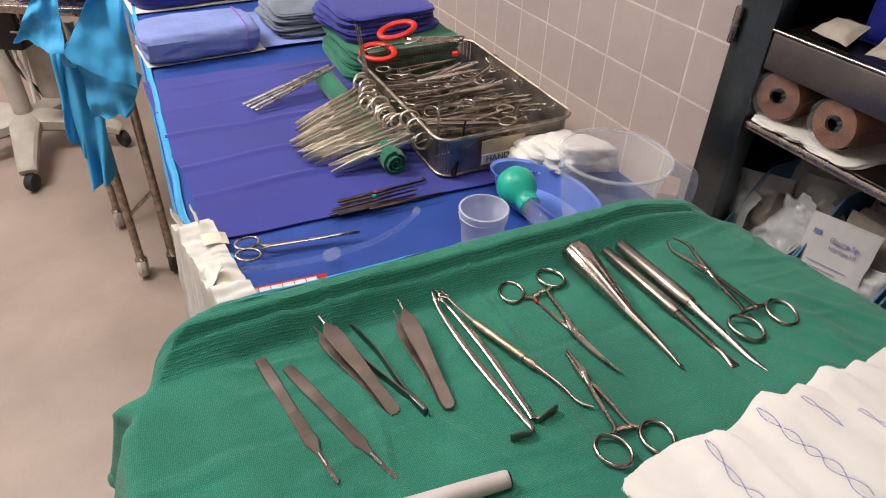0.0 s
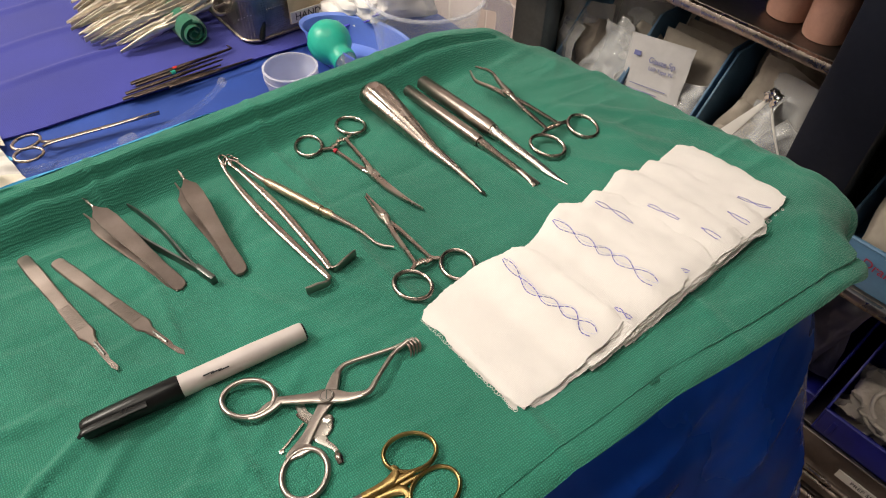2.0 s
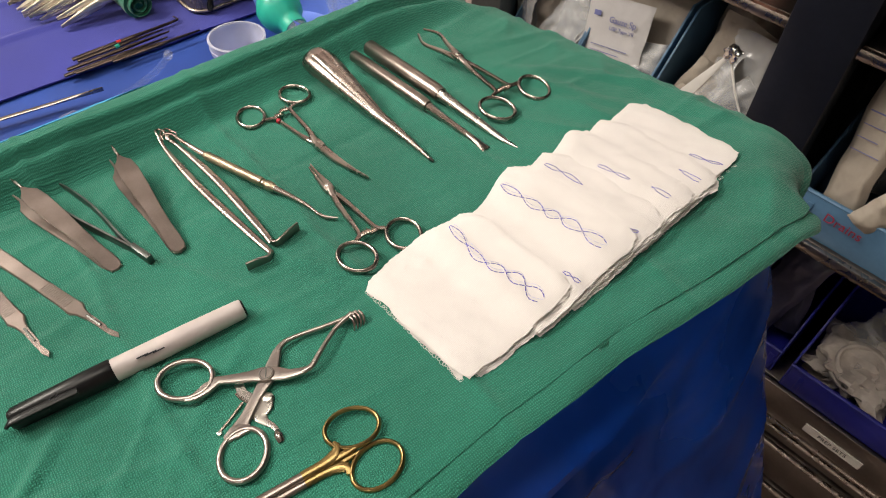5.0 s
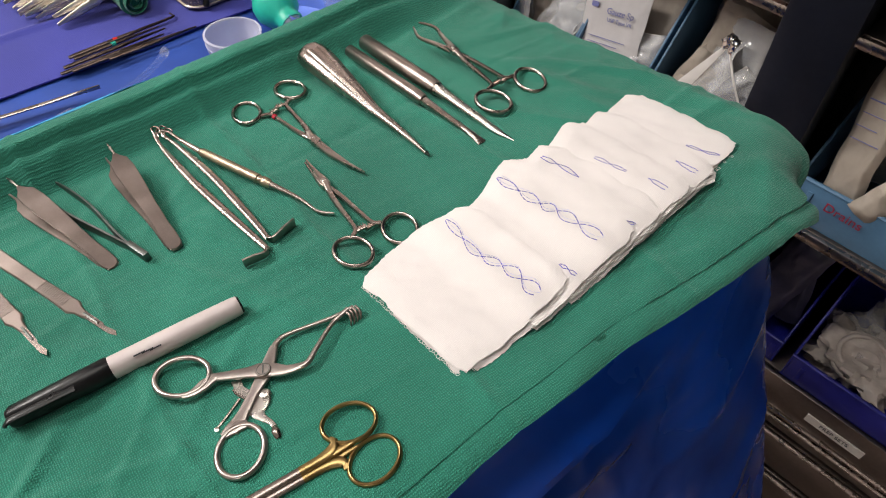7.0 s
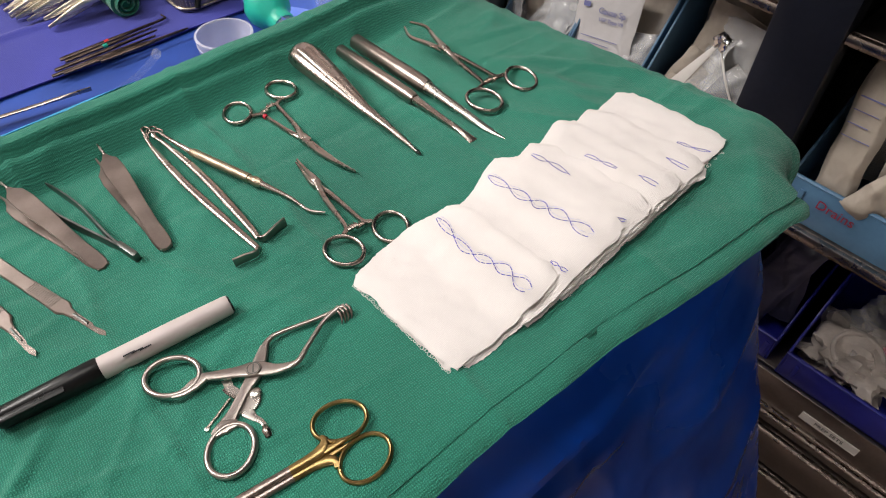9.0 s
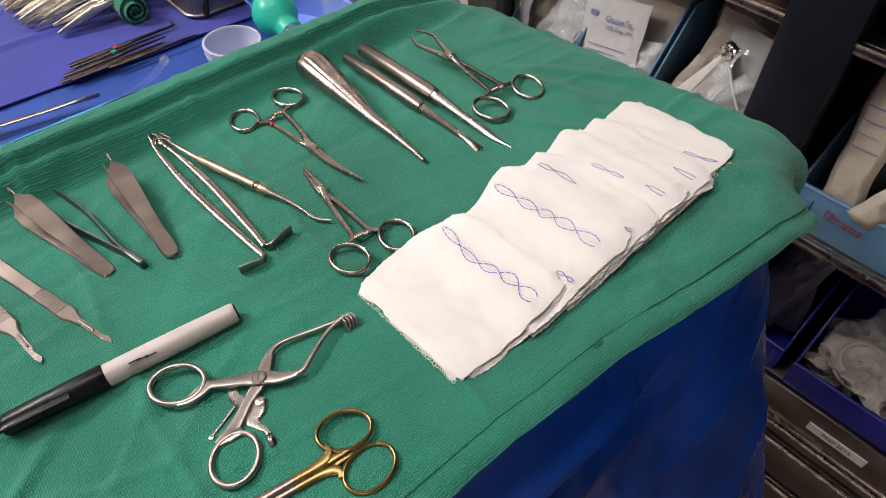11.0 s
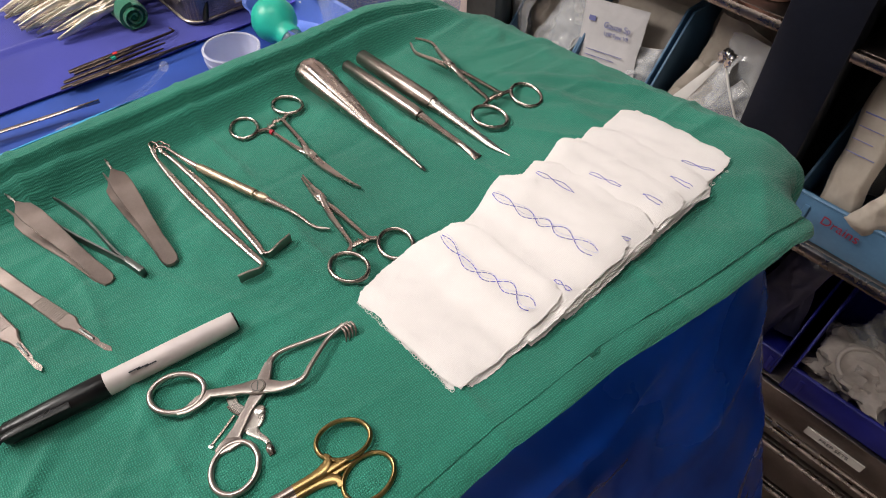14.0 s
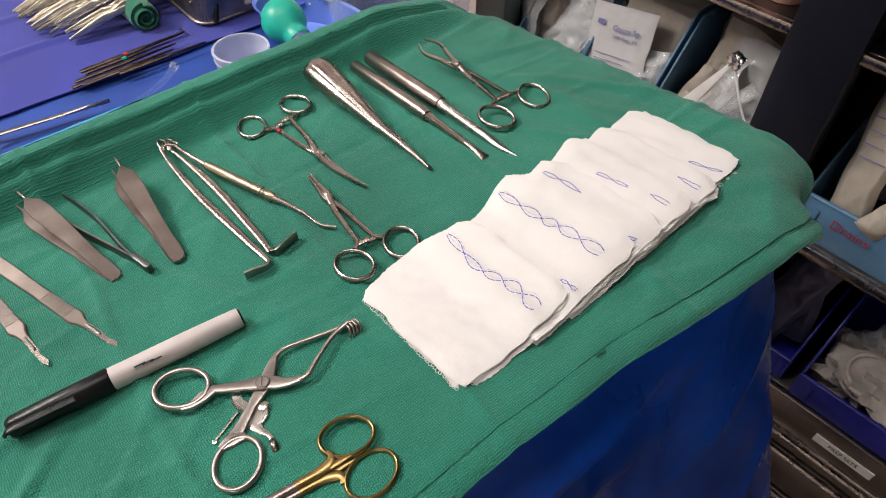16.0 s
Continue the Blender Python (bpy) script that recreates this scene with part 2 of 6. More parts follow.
FOIL = material("crumpled_foil", (0.85, 0.85, 0.85), 0.15, 1.0, 30, 0.05, 120, 0.8, 0.003)
GLOW = bpy.data.materials.new("lamp_diffuser")
GLOW.use_nodes = True
GLOW.node_tree.nodes["Principled BSDF"].inputs["Emission Color"].default_value = (1, 0.94, 0.86, 1)
GLOW.node_tree.nodes["Principled BSDF"].inputs["Emission Strength"].default_value = 4.0


# ---- shaping ----
def finish(name, bm, mat, smooth=True):
    bmesh.ops.recalc_face_normals(bm, faces=bm.faces)
    me = bpy.data.meshes.new(name)
    bm.to_mesh(me)
    bm.free()
    me.materials.append(mat)
    if smooth:
        me.shade_smooth()
        me.set_sharp_from_angle(angle=radians(40))
    return me


def part(name, bm, mat, parent, label="", m=None):
    ob = new(name, finish(name, bm, mat))
    ob.parent = parent
    if m is not None:
        ob.matrix_basis = m
    return tagged(ob, label)


def thing(name, m, label, category, group="", kind=""):
    ob = new(name)
    ob.empty_display_size = 0.02
    ob.matrix_basis = m
    return tagged(ob, label, category, group, kind)


def solid(name, bm, mat, m, label, category, group="", kind=""):
    ob = new(name, finish(name, bm, mat))
    ob.matrix_basis = m
    return tagged(ob, label, category, group, kind)


def box(x0, x1, y0, y1, z0, z1, bevel=0.0, bm=None):
    bm = bm or bmesh.new()
    made = bmesh.ops.create_cube(bm, size=1, matrix=Matrix.LocRotScale(((x0 + x1) / 2, (y0 + y1) / 2, (z0 + z1) / 2), None, (abs(x1 - x0), abs(y1 - y0), abs(z1 - z0))))
    if bevel:
        edges = list({e for v in made["verts"] for e in v.link_edges})
        bmesh.ops.bevel(bm, geom=edges, offset=bevel, segments=2, affect="EDGES", profile=0.5)
    return bm


def curve(points, n=8):
    """A smooth line through the points."""
    p = [Vector(q) for q in points]
    p = [2 * p[0] - p[1]] + p + [2 * p[-1] - p[-2]]
    out = []
    for i in range(1, len(p) - 2):
        for k in range(n):
            t = k / n
            out.append(0.5 * (2 * p[i] + (p[i + 1] - p[i - 1]) * t + (2 * p[i - 1] - 5 * p[i] + 4 * p[i + 1] - p[i + 2]) * t * t
                              + (3 * p[i] - p[i - 1] - 3 * p[i + 1] + p[i + 2]) * t ** 3))
    out.append(p[-2])
    return out


def tube(points, width, height=None, sides=10, closed=False, bm=None, square=1.0, up=(0, 0, 1)):
    """A swept bar. width and height are half sizes: numbers, or lists spread evenly along the line. square < 1 makes it boxy."""
    bm = bm or bmesh.new()
    pts = [Vector(q) for q in points]
    count = len(pts)

    def at(v, i):
        if isinstance(v, (int, float)):
            return v
        f = i / max(1, count - 1) * (len(v) - 1)
        k = min(int(f), len(v) - 2)
        return v[k] + (v[k + 1] - v[k]) * (f - k)

    rings = []
    for i, p in enumerate(pts):
        a = pts[(i - 1) % count] if closed or i else p
        b = pts[(i + 1) % count] if closed or i < count - 1 else p
        along = (b - a).normalized()
        side = along.cross(Vector(up))
        side = side.normalized() if side.length > 1e-4 else Vector((1, 0, 0))
        over = side.cross(along)
        w, h = at(width, i), at(height if height is not None else width, i)
        ring = []
        for k in range(sides):
            t = 2 * math.pi * (k + 0.5) / sides
            c, s = math.cos(t), math.sin(t)
            c, s = math.copysign(abs(c) ** square, c), math.copysign(abs(s) ** square, s)
            ring.append(bm.verts.new(p + side * (w * c) + over * (h * s)))
        rings.append(ring)
    for i in range(count if closed else count - 1):
        r, q = rings[i], rings[(i + 1) % count]
        for k in range(sides):
            bm.faces.new((r[k], r[(k + 1) % sides], q[(k + 1) % sides], q[k]))
    if not closed:
        bm.faces.new(rings[0][::-1])
        bm.faces.new(rings[-1])
    return bm


def oval(cx, cy, a, b, turn, z, r, h=None, bm=None, n=36):
    t = radians(turn)
    pts = []
    for k in range(n):
        f = 2 * math.pi * k / n
        x, y = a * math.cos(f), b * math.sin(f)
        pts.append((cx + x * math.cos(t) - y * math.sin(t), cy + x * math.sin(t) + y * math.cos(t), z))
    return tube(pts, r, h, 10, True, bm)


def lathe(profile, n=32, bm=None, m=None, loop=False):
    """A turned shape: (radius, z) from end to end; loop closes the profile into a ring."""
    bm = bm or bmesh.new()
    rings = []
    for r, z in profile:
        ring = [bm.verts.new((m or Matrix()) @ Vector((r * math.cos(2 * math.pi * k / n), r * math.sin(2 * math.pi * k / n), z))) for k in range(n)]
        rings.append(ring)
    for a, b in zip(rings, rings[1:] + (rings[:1] if loop else [])):
        for k in range(n):
            bm.faces.new((a[k], a[(k + 1) % n], b[(k + 1) % n], b[k]))
    if profile[0][0] > 1e-5 and not loop:
        bm.faces.new(rings[0][::-1])
    if profile[-1][0] > 1e-5 and not loop:
        bm.faces.new(rings[-1])
    bmesh.ops.remove_doubles(bm, verts=bm.verts, dist=1e-6)
    return bm


def plate(outline, z0, z1, bevel=0.0004):
    """A flat piece of the given outline."""
    bm = bmesh.new()
    f = bm.faces.new([bm.verts.new((x, y, z0)) for x, y in outline])
    ext = bmesh.ops.extrude_face_region(bm, geom=[f])
    bmesh.ops.translate(bm, verts=[v for v in ext["geom"] if isinstance(v, bmesh.types.BMVert)], vec=(0, 0, z1 - z0))
    if bevel:
        bmesh.ops.bevel(bm, geom=[e for e in bm.edges if e.calc_face_angle(0) > 0.6], offset=bevel, segments=1, affect="EDGES")
    return bm


def sheet(nx, ny, shape, thick=0.0):
    """A cloth from shape(u, v) -> place, u and v from 0 to 1."""
    bm = bmesh.new()
    rows = [[bm.verts.new(shape(i / nx, j / ny)) for i in range(nx + 1)] for j in range(ny + 1)]
    for j in range(ny):
        for i in range(nx):
            bm.faces.new((rows[j][i], rows[j][i + 1], rows[j + 1][i + 1], rows[j + 1][i]))
    if thick:
        bm.normal_update()
        under = [[bm.verts.new(v.co - v.normal * thick) for v in row] for row in rows]
        for j in range(ny):
            for i in range(nx):
                bm.faces.new((under[j][i], under[j + 1][i], under[j + 1][i + 1], under[j][i + 1]))
        rim = ([(rows[0][i], under[0][i]) for i in range(nx)] + [(rows[j][nx], under[j][nx]) for j in range(ny)]
               + [(rows[ny][i], under[ny][i]) for i in range(nx, 0, -1)] + [(rows[j][0], under[j][0]) for j in range(ny, 0, -1)])
        for (a, b), (c, d) in zip(rim, rim[1:] + rim[:1]):
            bm.faces.new((c, a, b, d))
    return bm


def wob(x, y, z, s, seed=0.0):
    return noise.noise(Vector((x * s + seed, y * s - seed * 0.7, z * s + 3.1 * seed)))


def axis(tip, end, z=0.0, lift=0.0):
    """On the tray: origin at tip, x towards end."""
    a, b = Vector((*tip, z)), Vector((*end, z + lift))
    d = b - a
    return TRAY @ Matrix.Translation(a) @ pose(0, 0, 0, 0, -math.degrees(math.asin((lift) / d.length)) if lift else 0, math.degrees(math.atan2(d.y, d.x)))


def pillow(sx, sy, sz, seed=0.0, crease=0.1, n=14, sag=0.0):
    """A soft folded bundle standing on z = 0."""
    bm = bmesh.new()
    bmesh.ops.create_cube(bm, size=1)
    bmesh.ops.subdivide_edges(bm, edges=bm.edges, cuts=n, use_grid_fill=True)
    for v in bm.verts:
        x, y, z = v.co * 2
        p = 6.0
        l = (abs(x) ** p + abs(y) ** p + abs(z) ** p) ** (1 / p)
        k = 1 / l if l else 1
        q = Vector((x * k, y * k, z * k))
        w = 1 + crease * wob(q.x, q.y, q.z, 1.7, seed) + 0.4 * crease * wob(q.x, q.y, q.z, 5, seed)
        v.co = (q.x * sx / 2 * w, q.y * sy / 2 * w, max(0, (q.z * w + 1) * sz / 2))
    return bm


def text_mesh(body, size, depth=0.0002):
    cu = bpy.data.curves.new("text", "FONT")
    cu.body, cu.size, cu.extrude, cu.align_x, cu.align_y = body, size, depth, "CENTER", "CENTER"
    ob = bpy.data.objects.new("text", cu)
    me = bpy.data.meshes.new_from_object(ob)
    bpy.data.objects.remove(ob)
    bpy.data.curves.remove(cu)
    return me


def writing(name, body, size, mat, parent, m, label=""):
    me = text_mesh(body, size)
    me.materials.append(mat)
    ob = new(name, me)
    ob.parent = parent
    ob.matrix_basis = m
    return tagged(ob, label)


# ---- the room ----
def structure(name, bm, mat, m, label=""):
    return solid(name, bm, mat, m, label or name.replace("_", " "), "", kind="structure")


structure("floor", box(-4.2, 3.0, -4.0, 0.5, -0.1, 0.0), FLOOR, WALL, "beige speckled vinyl floor")
structure("ceiling", box(-4.2, 3.0, -4.0, 0.5, 2.75, 2.85), CEILING, WALL, "white ceiling boards")
structure("wall_west", box(-4.2, 3.0, -4.1, -4.0, 0, 2.75), PLASTER, WALL, "plain painted wall")
structure("wall_north", box(-4.3, -4.2, -4.0, 0.1, 0, 2.75), PLASTER, WALL, "plain painted wall")
structure("wall_south", box(3.0, 3.1, -4.0, 0.1, 0, 2.75), PLASTER, WALL, "plain painted wall")
tile_wall = structure("wall_east", box(-4.2, 0.058, 0.0002, 0.12, 0, 2.75), GROUT, WALL, "wall of cream glazed tiles with pale joints")
structure("wall_east_top", box(0.058, 3.0, 0.0045, 0.12, 2.1, 2.75), PLASTER, WALL, "plain painted wall above the cabinet")

ceiling_light = thing("ceiling_light", WALL @ pose(-1.2, -1.75, 2.745), "flush white ceiling light panel, lit", "ceiling light", "ceiling lights")
part("frame", box(-0.32, 0.32, -0.62, 0.62, -0.02, 0.0, 0.004), PLASTER, ceiling_light)
part("diffuser", box(-0.29, 0.29, -0.59, 0.59, -0.024, -0.0205), GLOW, ceiling_light)
LIGHT_PLACES = [(-1.2, -1.75), (0.1, -0.75), (-2.9, -1.5), (1.9, -2.9)]
for lx, ly in LIGHT_PLACES[1:]:
    copy_thing(ceiling_light, WALL @ pose(lx, ly, 2.745))


# ---- the cabinet in the wall ----
def cabinet():
    c = thing("cabinet", WALL, "built-in stainless steel supply cabinet with open shelves", "cabinet")
    part("stile", box(0.058, 0.112, -0.012, 0.02, 0, 2.1, 0.002), STILE_REFLECTING, c, "dark satin steel edge stile, reflected teal put into its colour")
    part("stile", box(0.463, 0.530, -0.012, 0.02, 0, 2.1, 0.003), STILE_SHADED, c, "steel stile with its shade put into the colour")
    part("stile", box(0.98, 1.04, -0.012, 0.02, 0, 2.1, 0.003), CAB_SHADED, c)
    part("stile", box(2.94, 3.0, -0.012, 0.02, 0, 2.1, 0.003), CAB_SHADED, c)
    part("side_panel", box(0.0585, 0.066, 0.0205, 0.36, 0, 2.1), CAB_SHADED, c)
    part("back_panel", box(0.0585, 3.0, 0.361, 0.37, 0, 2.1), CAB_SHADED, c)
    part("divider", box(0.478, 0.488, 0.0205, 0.36, 0, 2.1), CAB_SHADED, c)
    part("divider", box(1.005, 1.015, 0.0205, 0.36, 0, 2.1), CAB_SHADED, c)
    part("top", box(0.0585, 3.0, -0.012, 0.36, 2.085, 2.1), CAB_STEEL, c)
    part("door_rail", box(0.1125, 0.4625, -0.011, 0.012, 1.054, 1.098, 0.003), CAB_STEEL, c, "brushed steel rail with a bright rolled lip")
    part("lip", tube([(0.112, -0.011, 1.1005), (0.463, -0.011, 1.1005)], 0.0019), STEEL, c)
    for x0, x1, mid_z in ((0.1125, 0.4625, 0.748), (0.5305, 0.9795, 0.768), (1.0405, 2.9395, 0.768)):
        # the shelf at 1.30 is out of view, added to keep light off the bays
        for z, h in ((1.30, 0.012), (0.986, 0.012), (mid_z, 0.014)):
            shelf = part("shelf", box(x0, x1, 0.0, 0.36, z - 0.012, z, 0.001), CAB_STEEL, c, "steel shelf with a bright rolled front edge, the top one added for shade")
            part("edge", tube([(x0, -0.003, z - h / 2), (x1, -0.003, z - h / 2)], 0.005, h / 2, square=0.7), STEEL, shelf)
        shelf = part("shelf", box(x0, x1, 0.0, 0.36, 0.533, 0.545, 0.001), CAB_STEEL, c, "deep steel shelf with a tall front apron")
        part("apron", box(x0, x1, -0.010, -0.0005, 0.487, 0.5445, 0.002), CAB_STEEL, shelf)
        part("edge", tube([(x0, -0.008, 0.483), (x1, -0.008, 0.483)], 0.006, 0.0045, square=0.7), STEEL, shelf)
        for k, (z0, z1) in enumerate(((0.446, 0.476), (0.358, 0.440), (0.06, 0.350))):
            d = part("drawer", box(x0, x1, -0.006, 0.3, z0, z1, 0.003), CAB_STEEL, c)
            part("pull", tube([(x0 + 0.004, -0.010, z1 - 0.004), (x1 - 0.004, -0.010, z1 - 0.004)], 0.005, 0.0035), STEEL, d)
    hinge = part("hinge", lathe([(0.004, -0.022), (0.0048, -0.02), (0.0048, 0.02), (0.004, 0.022)], 16), STEEL, c, "steel barrel hinge", pose(0.0625, -0.017, 1.092))
    part("knuckle", lathe([(0.0052, -0.001), (0.0052, 0.001)], 16), STEEL_BRIGHT, hinge)
    strip = part("label_strip", box(0.695, 0.769, -0.0125, -0.0105, 0.507, 0.521), WHITE_PAPER, c, "white strip printed PREP SETS")
    writing("print", "PREP SETS", 0.0085, INK_DARK, strip, pose(0.732, -0.0127, 0.514, 90, 0, 0))
    return c


cabinet()


def bin_box(x, w, d, h, z, mat, label, y=0.006, group="storage bins", lip=0.55):
    """An open-fronted plastic bin: low front, high sides."""
    b = thing("storage_bin", WALL @ pose(x, y, z), label, "storage bin", group)
    t = 0.003
    part("base", box(0, w, 0, d, 0.0005, t), mat, b)
    part("back", box(0, w, d - t, d, t, h), mat, b)
    for x0 in (0, w - t):
        side = plate([(0.0, t), (d, t), (d, h), (d * 0.35, h), (0.0, h * lip)], x0, x0 + t, 0.0006)
        bmesh.ops.transform(side, matrix=Matrix(((0, 0, 1, 0), (1, 0, 0, 0), (0, 1, 0, 0), (0, 0, 0, 1))), verts=side.verts)
        part("side", side, mat, b)
    front = part("front", box(t, w - t, -0.001, t, t, h * lip, 0.0012), mat, b)
    part("rim", tube([(0, 0.001, h * lip), (w, 0.001, h * lip)], 0.003, 0.0022), mat, front)
    for fx in (0.1, 0.9):
        part("card_slot", box(w * fx - 0.003, w * fx + 0.003, -0.003, -0.0012, h * lip * 0.2, h * lip * 0.8, 0.0008), mat, front)
    return b


def packet(m, w, h, mat, label, seed, bulge=0.006, name="paper_packet", film=False, lines=0, group="sterile packets", crumple=0.6):
    """A flat pouch standing in x-z, with soft creases and a sealed edge."""
    p = thing(name, m, label, "packet", group)

    def face(sign):
        def shape(u, v):
            edge = min(u, 1 - u, v, 1 - v)
            b = bulge * min(1, edge * 6) * sign
            x, z = (u - 0.5) * w, v * h
            y = b + crumple * 0.011 * wob(x, z, 0, 28, seed) + crumple * 0.02 * wob(x, z, 0, 9, seed) + crumple * 0.008 * (abs(wob(x, z, 0, 55, seed)) - 0.2)
            return (x + 0.004 * wob(z, x, 0, 30, seed), y, z)
        return shape
    part("front", sheet(22, 22, face(-1), 0.0004), FILM if film else mat, p)
    part("back", sheet(22, 22, face(0.6), 0.0004), mat, p)
    for k in range(lines):
        part("print_line", box(-w * 0.36, w * (0.36 - 0.2 * ((k * 7) % 3) / 2), -0.0004, 0.0002, 0, 0.0007 if k else 0.0014), INK, p, "", pose(0, -bulge - 0.0035, h * (0.78 - 0.09 * k)))
    return p


def crumple(m, sx, sy, sz, mat, label, seed, name="crumpled_packet", amount=0.5):
    return solid(name, pillow(sx, sy, sz, seed, amount, 14), mat, m, label, "packet", "crumpled packets")


def roll(m, r, length, hole, mat, name, label, group=""):
    o = thing(name, m, label, "bandage roll", group)
    part("wrap", lathe([(hole, 0), (r * 0.96, 0), (r, 0.004), (r * 1.01, length * 0.5), (r, length - 0.004), (r * 0.96, length), (hole, length)], 32, loop=True), mat, o)
    part("core", lathe([(hole * 0.85, 0.002), (hole * 0.99, 0.002), (hole * 0.99, length - 0.002), (hole * 0.85, length - 0.002)], 24, loop=True), CAB_STEEL, o)
    part("tail", tube(curve([(r * 1.0, 0, length * 0.5), (r * 0.8, r * 0.72, length * 0.5), (r * 0.4, r * 0.98, length * 0.5)], 5), 0.001, length * 0.46, 8, square=0.4, up=(0, 0, 1)), mat, o)
    if mat == FLESH:
        def film(u, v):
            f, k = 2 * math.pi * u, 0.25 + 0.75 * min(1, v / 0.2)
            rr = r * k * (1.05 + 0.09 * wob(math.cos(f) * 2, math.sin(f) * 2, v * 5, 1.6, m.translation.x * 9))
            return (rr * math.cos(f), rr * math.sin(f), -0.005 + 0.003 * wob(math.cos(f) * 3, math.sin(f) * 3, 0, 1, 2) + (length + 0.004) * max(0, v - 0.2) / 0.8)
        part("film_wrap", sheet(48, 30, film), FILM_THIN, o, "crinkled clear film round the roll")
    return o


Z1, Z2, Z3, Z1B = 0.7485, 0.9865, 0.5455, 0.7685
# shelf behind the tray: open bins of packets
bin_box(0.115, 0.108, 0.2, 0.15, Z1, BIN_BLUE, "pale blue open storage bin full of wrapped packets", lip=0.45)
bin_box(0.225, 0.108, 0.2, 0.165, Z1, BIN_BLUE, "pale blue open storage bin of gauze packets", lip=0.42)
bin_box(0.338, 0.118, 0.2, 0.165, Z1, BIN_BLUE, "pale blue open storage bin of loose pouches", lip=0.42)
for k, (x, y, z, w, h, ry, rz, film) in enumerate((
        (0.135, 0.05, 0.045, 0.07, 0.10, -8, 12, True), (0.165, 0.03, 0.04, 0.06, 0.10, 14, -14, True), (0.196, 0.045, 0.05, 0.055, 0.10, 22, 8, False),
        (0.15, 0.10, 0.05, 0.08, 0.12, 5, 0, False), (0.20, 0.09, 0.05, 0.07, 0.11, -10, 5, True), (0.175, 0.14, 0.05, 0.1, 0.13, 4, -6, False))):
    packet(WALL @ pose(x, y, Z1 + z, -14, ry, rz), w, h, WHITE_PAPER if k % 2 else PAPER_OLD, "crumpled white paper and film packet in a bin", 1.3 * k, 0.008, film=film, crumple=1.1)
gz = packet(WALL @ pose(0.2745, 0.010, Z1 + 0.034, -18, -9, 0), 0.088, 0.125, PACKET_PAPER, "white printed packet of gauze sponges", 4.4, 0.003, "gauze_packet", crumple=0.1)
for body, size, x, z in (("Gauze Sp", 0.0102, 0.010, 0.099), ("USP Type VII", 0.0066, 0.011, 0.089)):
    writing("print", body, size, INK, gz, pose(x, -0.0062, z, 90, 0, 0))
for k in range(5):
    part("print_line", box(-0.028, 0.026 - 0.01 * (k % 2), 0, 0.0003, 0, 0.0008), INK, gz, "", pose(0, -0.0062, 0.066 - 0.007 * k))
part("print_patch", box(-0.012, 0.022, 0, 0.0003, 0, 0.009), INK, gz, "blue printed patch", pose(-0.01, -0.006, 0.014))
part("print_mark", box(-0.005, 0.005, 0, 0.0003, 0, 0.006), INK, gz, "", pose(-0.028, -0.006, 0.1))
for k in range(5):
    packet(WALL @ pose(0.284 + 0.004 * k, 0.04 + 0.022 * k, Z1 + 0.035, -18, 0, 2 * k), 0.09, 0.125, PAPER_OLD, "tan paper packet standing behind others in a bin", 7 + k, 0.004, crumple=0.15)
for k, (x, y, z, w, h, ry, rz, film) in enumerate((
        (0.362, 0.03, 0.03, 0.045, 0.10, 20, 10, False), (0.385, 0.06, 0.04, 0.07, 0.135, 8, -8, False), (0.41, 0.025, 0.03, 0.055, 0.11, 26, 4, True),
        (0.43, 0.05, 0.03, 0.06, 0.14, -6, -6, True), (0.40, 0.11, 0.04, 0.1, 0.14, 0, 0, False))):
    packet(WALL @ pose(x, y, Z1 + z, -10, ry, rz), w, h, PAPER_OLD if k != 2 else WHITE_PAPER, "crinkled paper and film pouch in a bin", 31 + 1.7 * k, 0.007, film=film, crumple=0.9)
solid("foil_twist", pillow(0.015, 0.010, 0.015, 2.2, 0.5, 7), FOIL, WALL @ pose(0.416, 0.012, Z1 + 0.163, 10, 20, 0), "crumpled bright foil end of a pouch", "foil")
for k in range(9):
    packet(WALL @ pose(0.118 + 0.036 * k + 0.004 * math.sin(5 * k), 0.02 + 0.012 * (k % 3), Z1 + 0.05, -16 - 3 * (k % 4), 14 * math.sin(3 * k), 22 * math.sin(2.3 * k)), 0.042, 0.075 + 0.01 * (k % 3), (WHITE_PAPER, PAPER_OLD)[k % 2], "small crinkled film packet in a bin", 131 + 1.9 * k, 0.006, "film_packet", film=k % 3 != 1, crumple=1.5) if not 3 <= k <= 5 else None
# a clear pouch with white sealed edges, its twisted foil end on top
pouch = thing("film_pouch", WALL @ pose(0.416, 0.016, 0.912, -6, 0, 0), "clear film pouch with white sealed edges in a bin", "pouch")


def pouch_film(u, v):
    left, right = -0.046 * v - 0.003, 0.044 * v + 0.003
    x = left + (right - left) * u
    return (x, -0.012 * math.sin(math.pi * u) * v + 0.004 * wob(x * 40, v * 5, 0, 1, 6), -0.09 * v - 0.022 * v * u * 0 + 0.012 * v * u)


part("film", sheet(18, 18, pouch_film), FILM, pouch, "clear crinkled film")
part("seal", tube(curve([(-0.002, -0.003, 0.0), (-0.022, -0.006, -0.042), (-0.047, -0.006, -0.092)], 6), [0.002, 0.006, 0.009], 0.0008, 8, square=0.5, up=(0, 1, 0)), WHITE_PAPER, pouch, "white sealed edge")
part("seal", tube(curve([(0.002, -0.003, 0.0), (0.022, -0.006, -0.030), (0.045, -0.004, -0.062)], 6), 0.0012, 0.0008, 8, up=(0, 1, 0)), WHITE_PAPER, pouch, "white sealed edge")
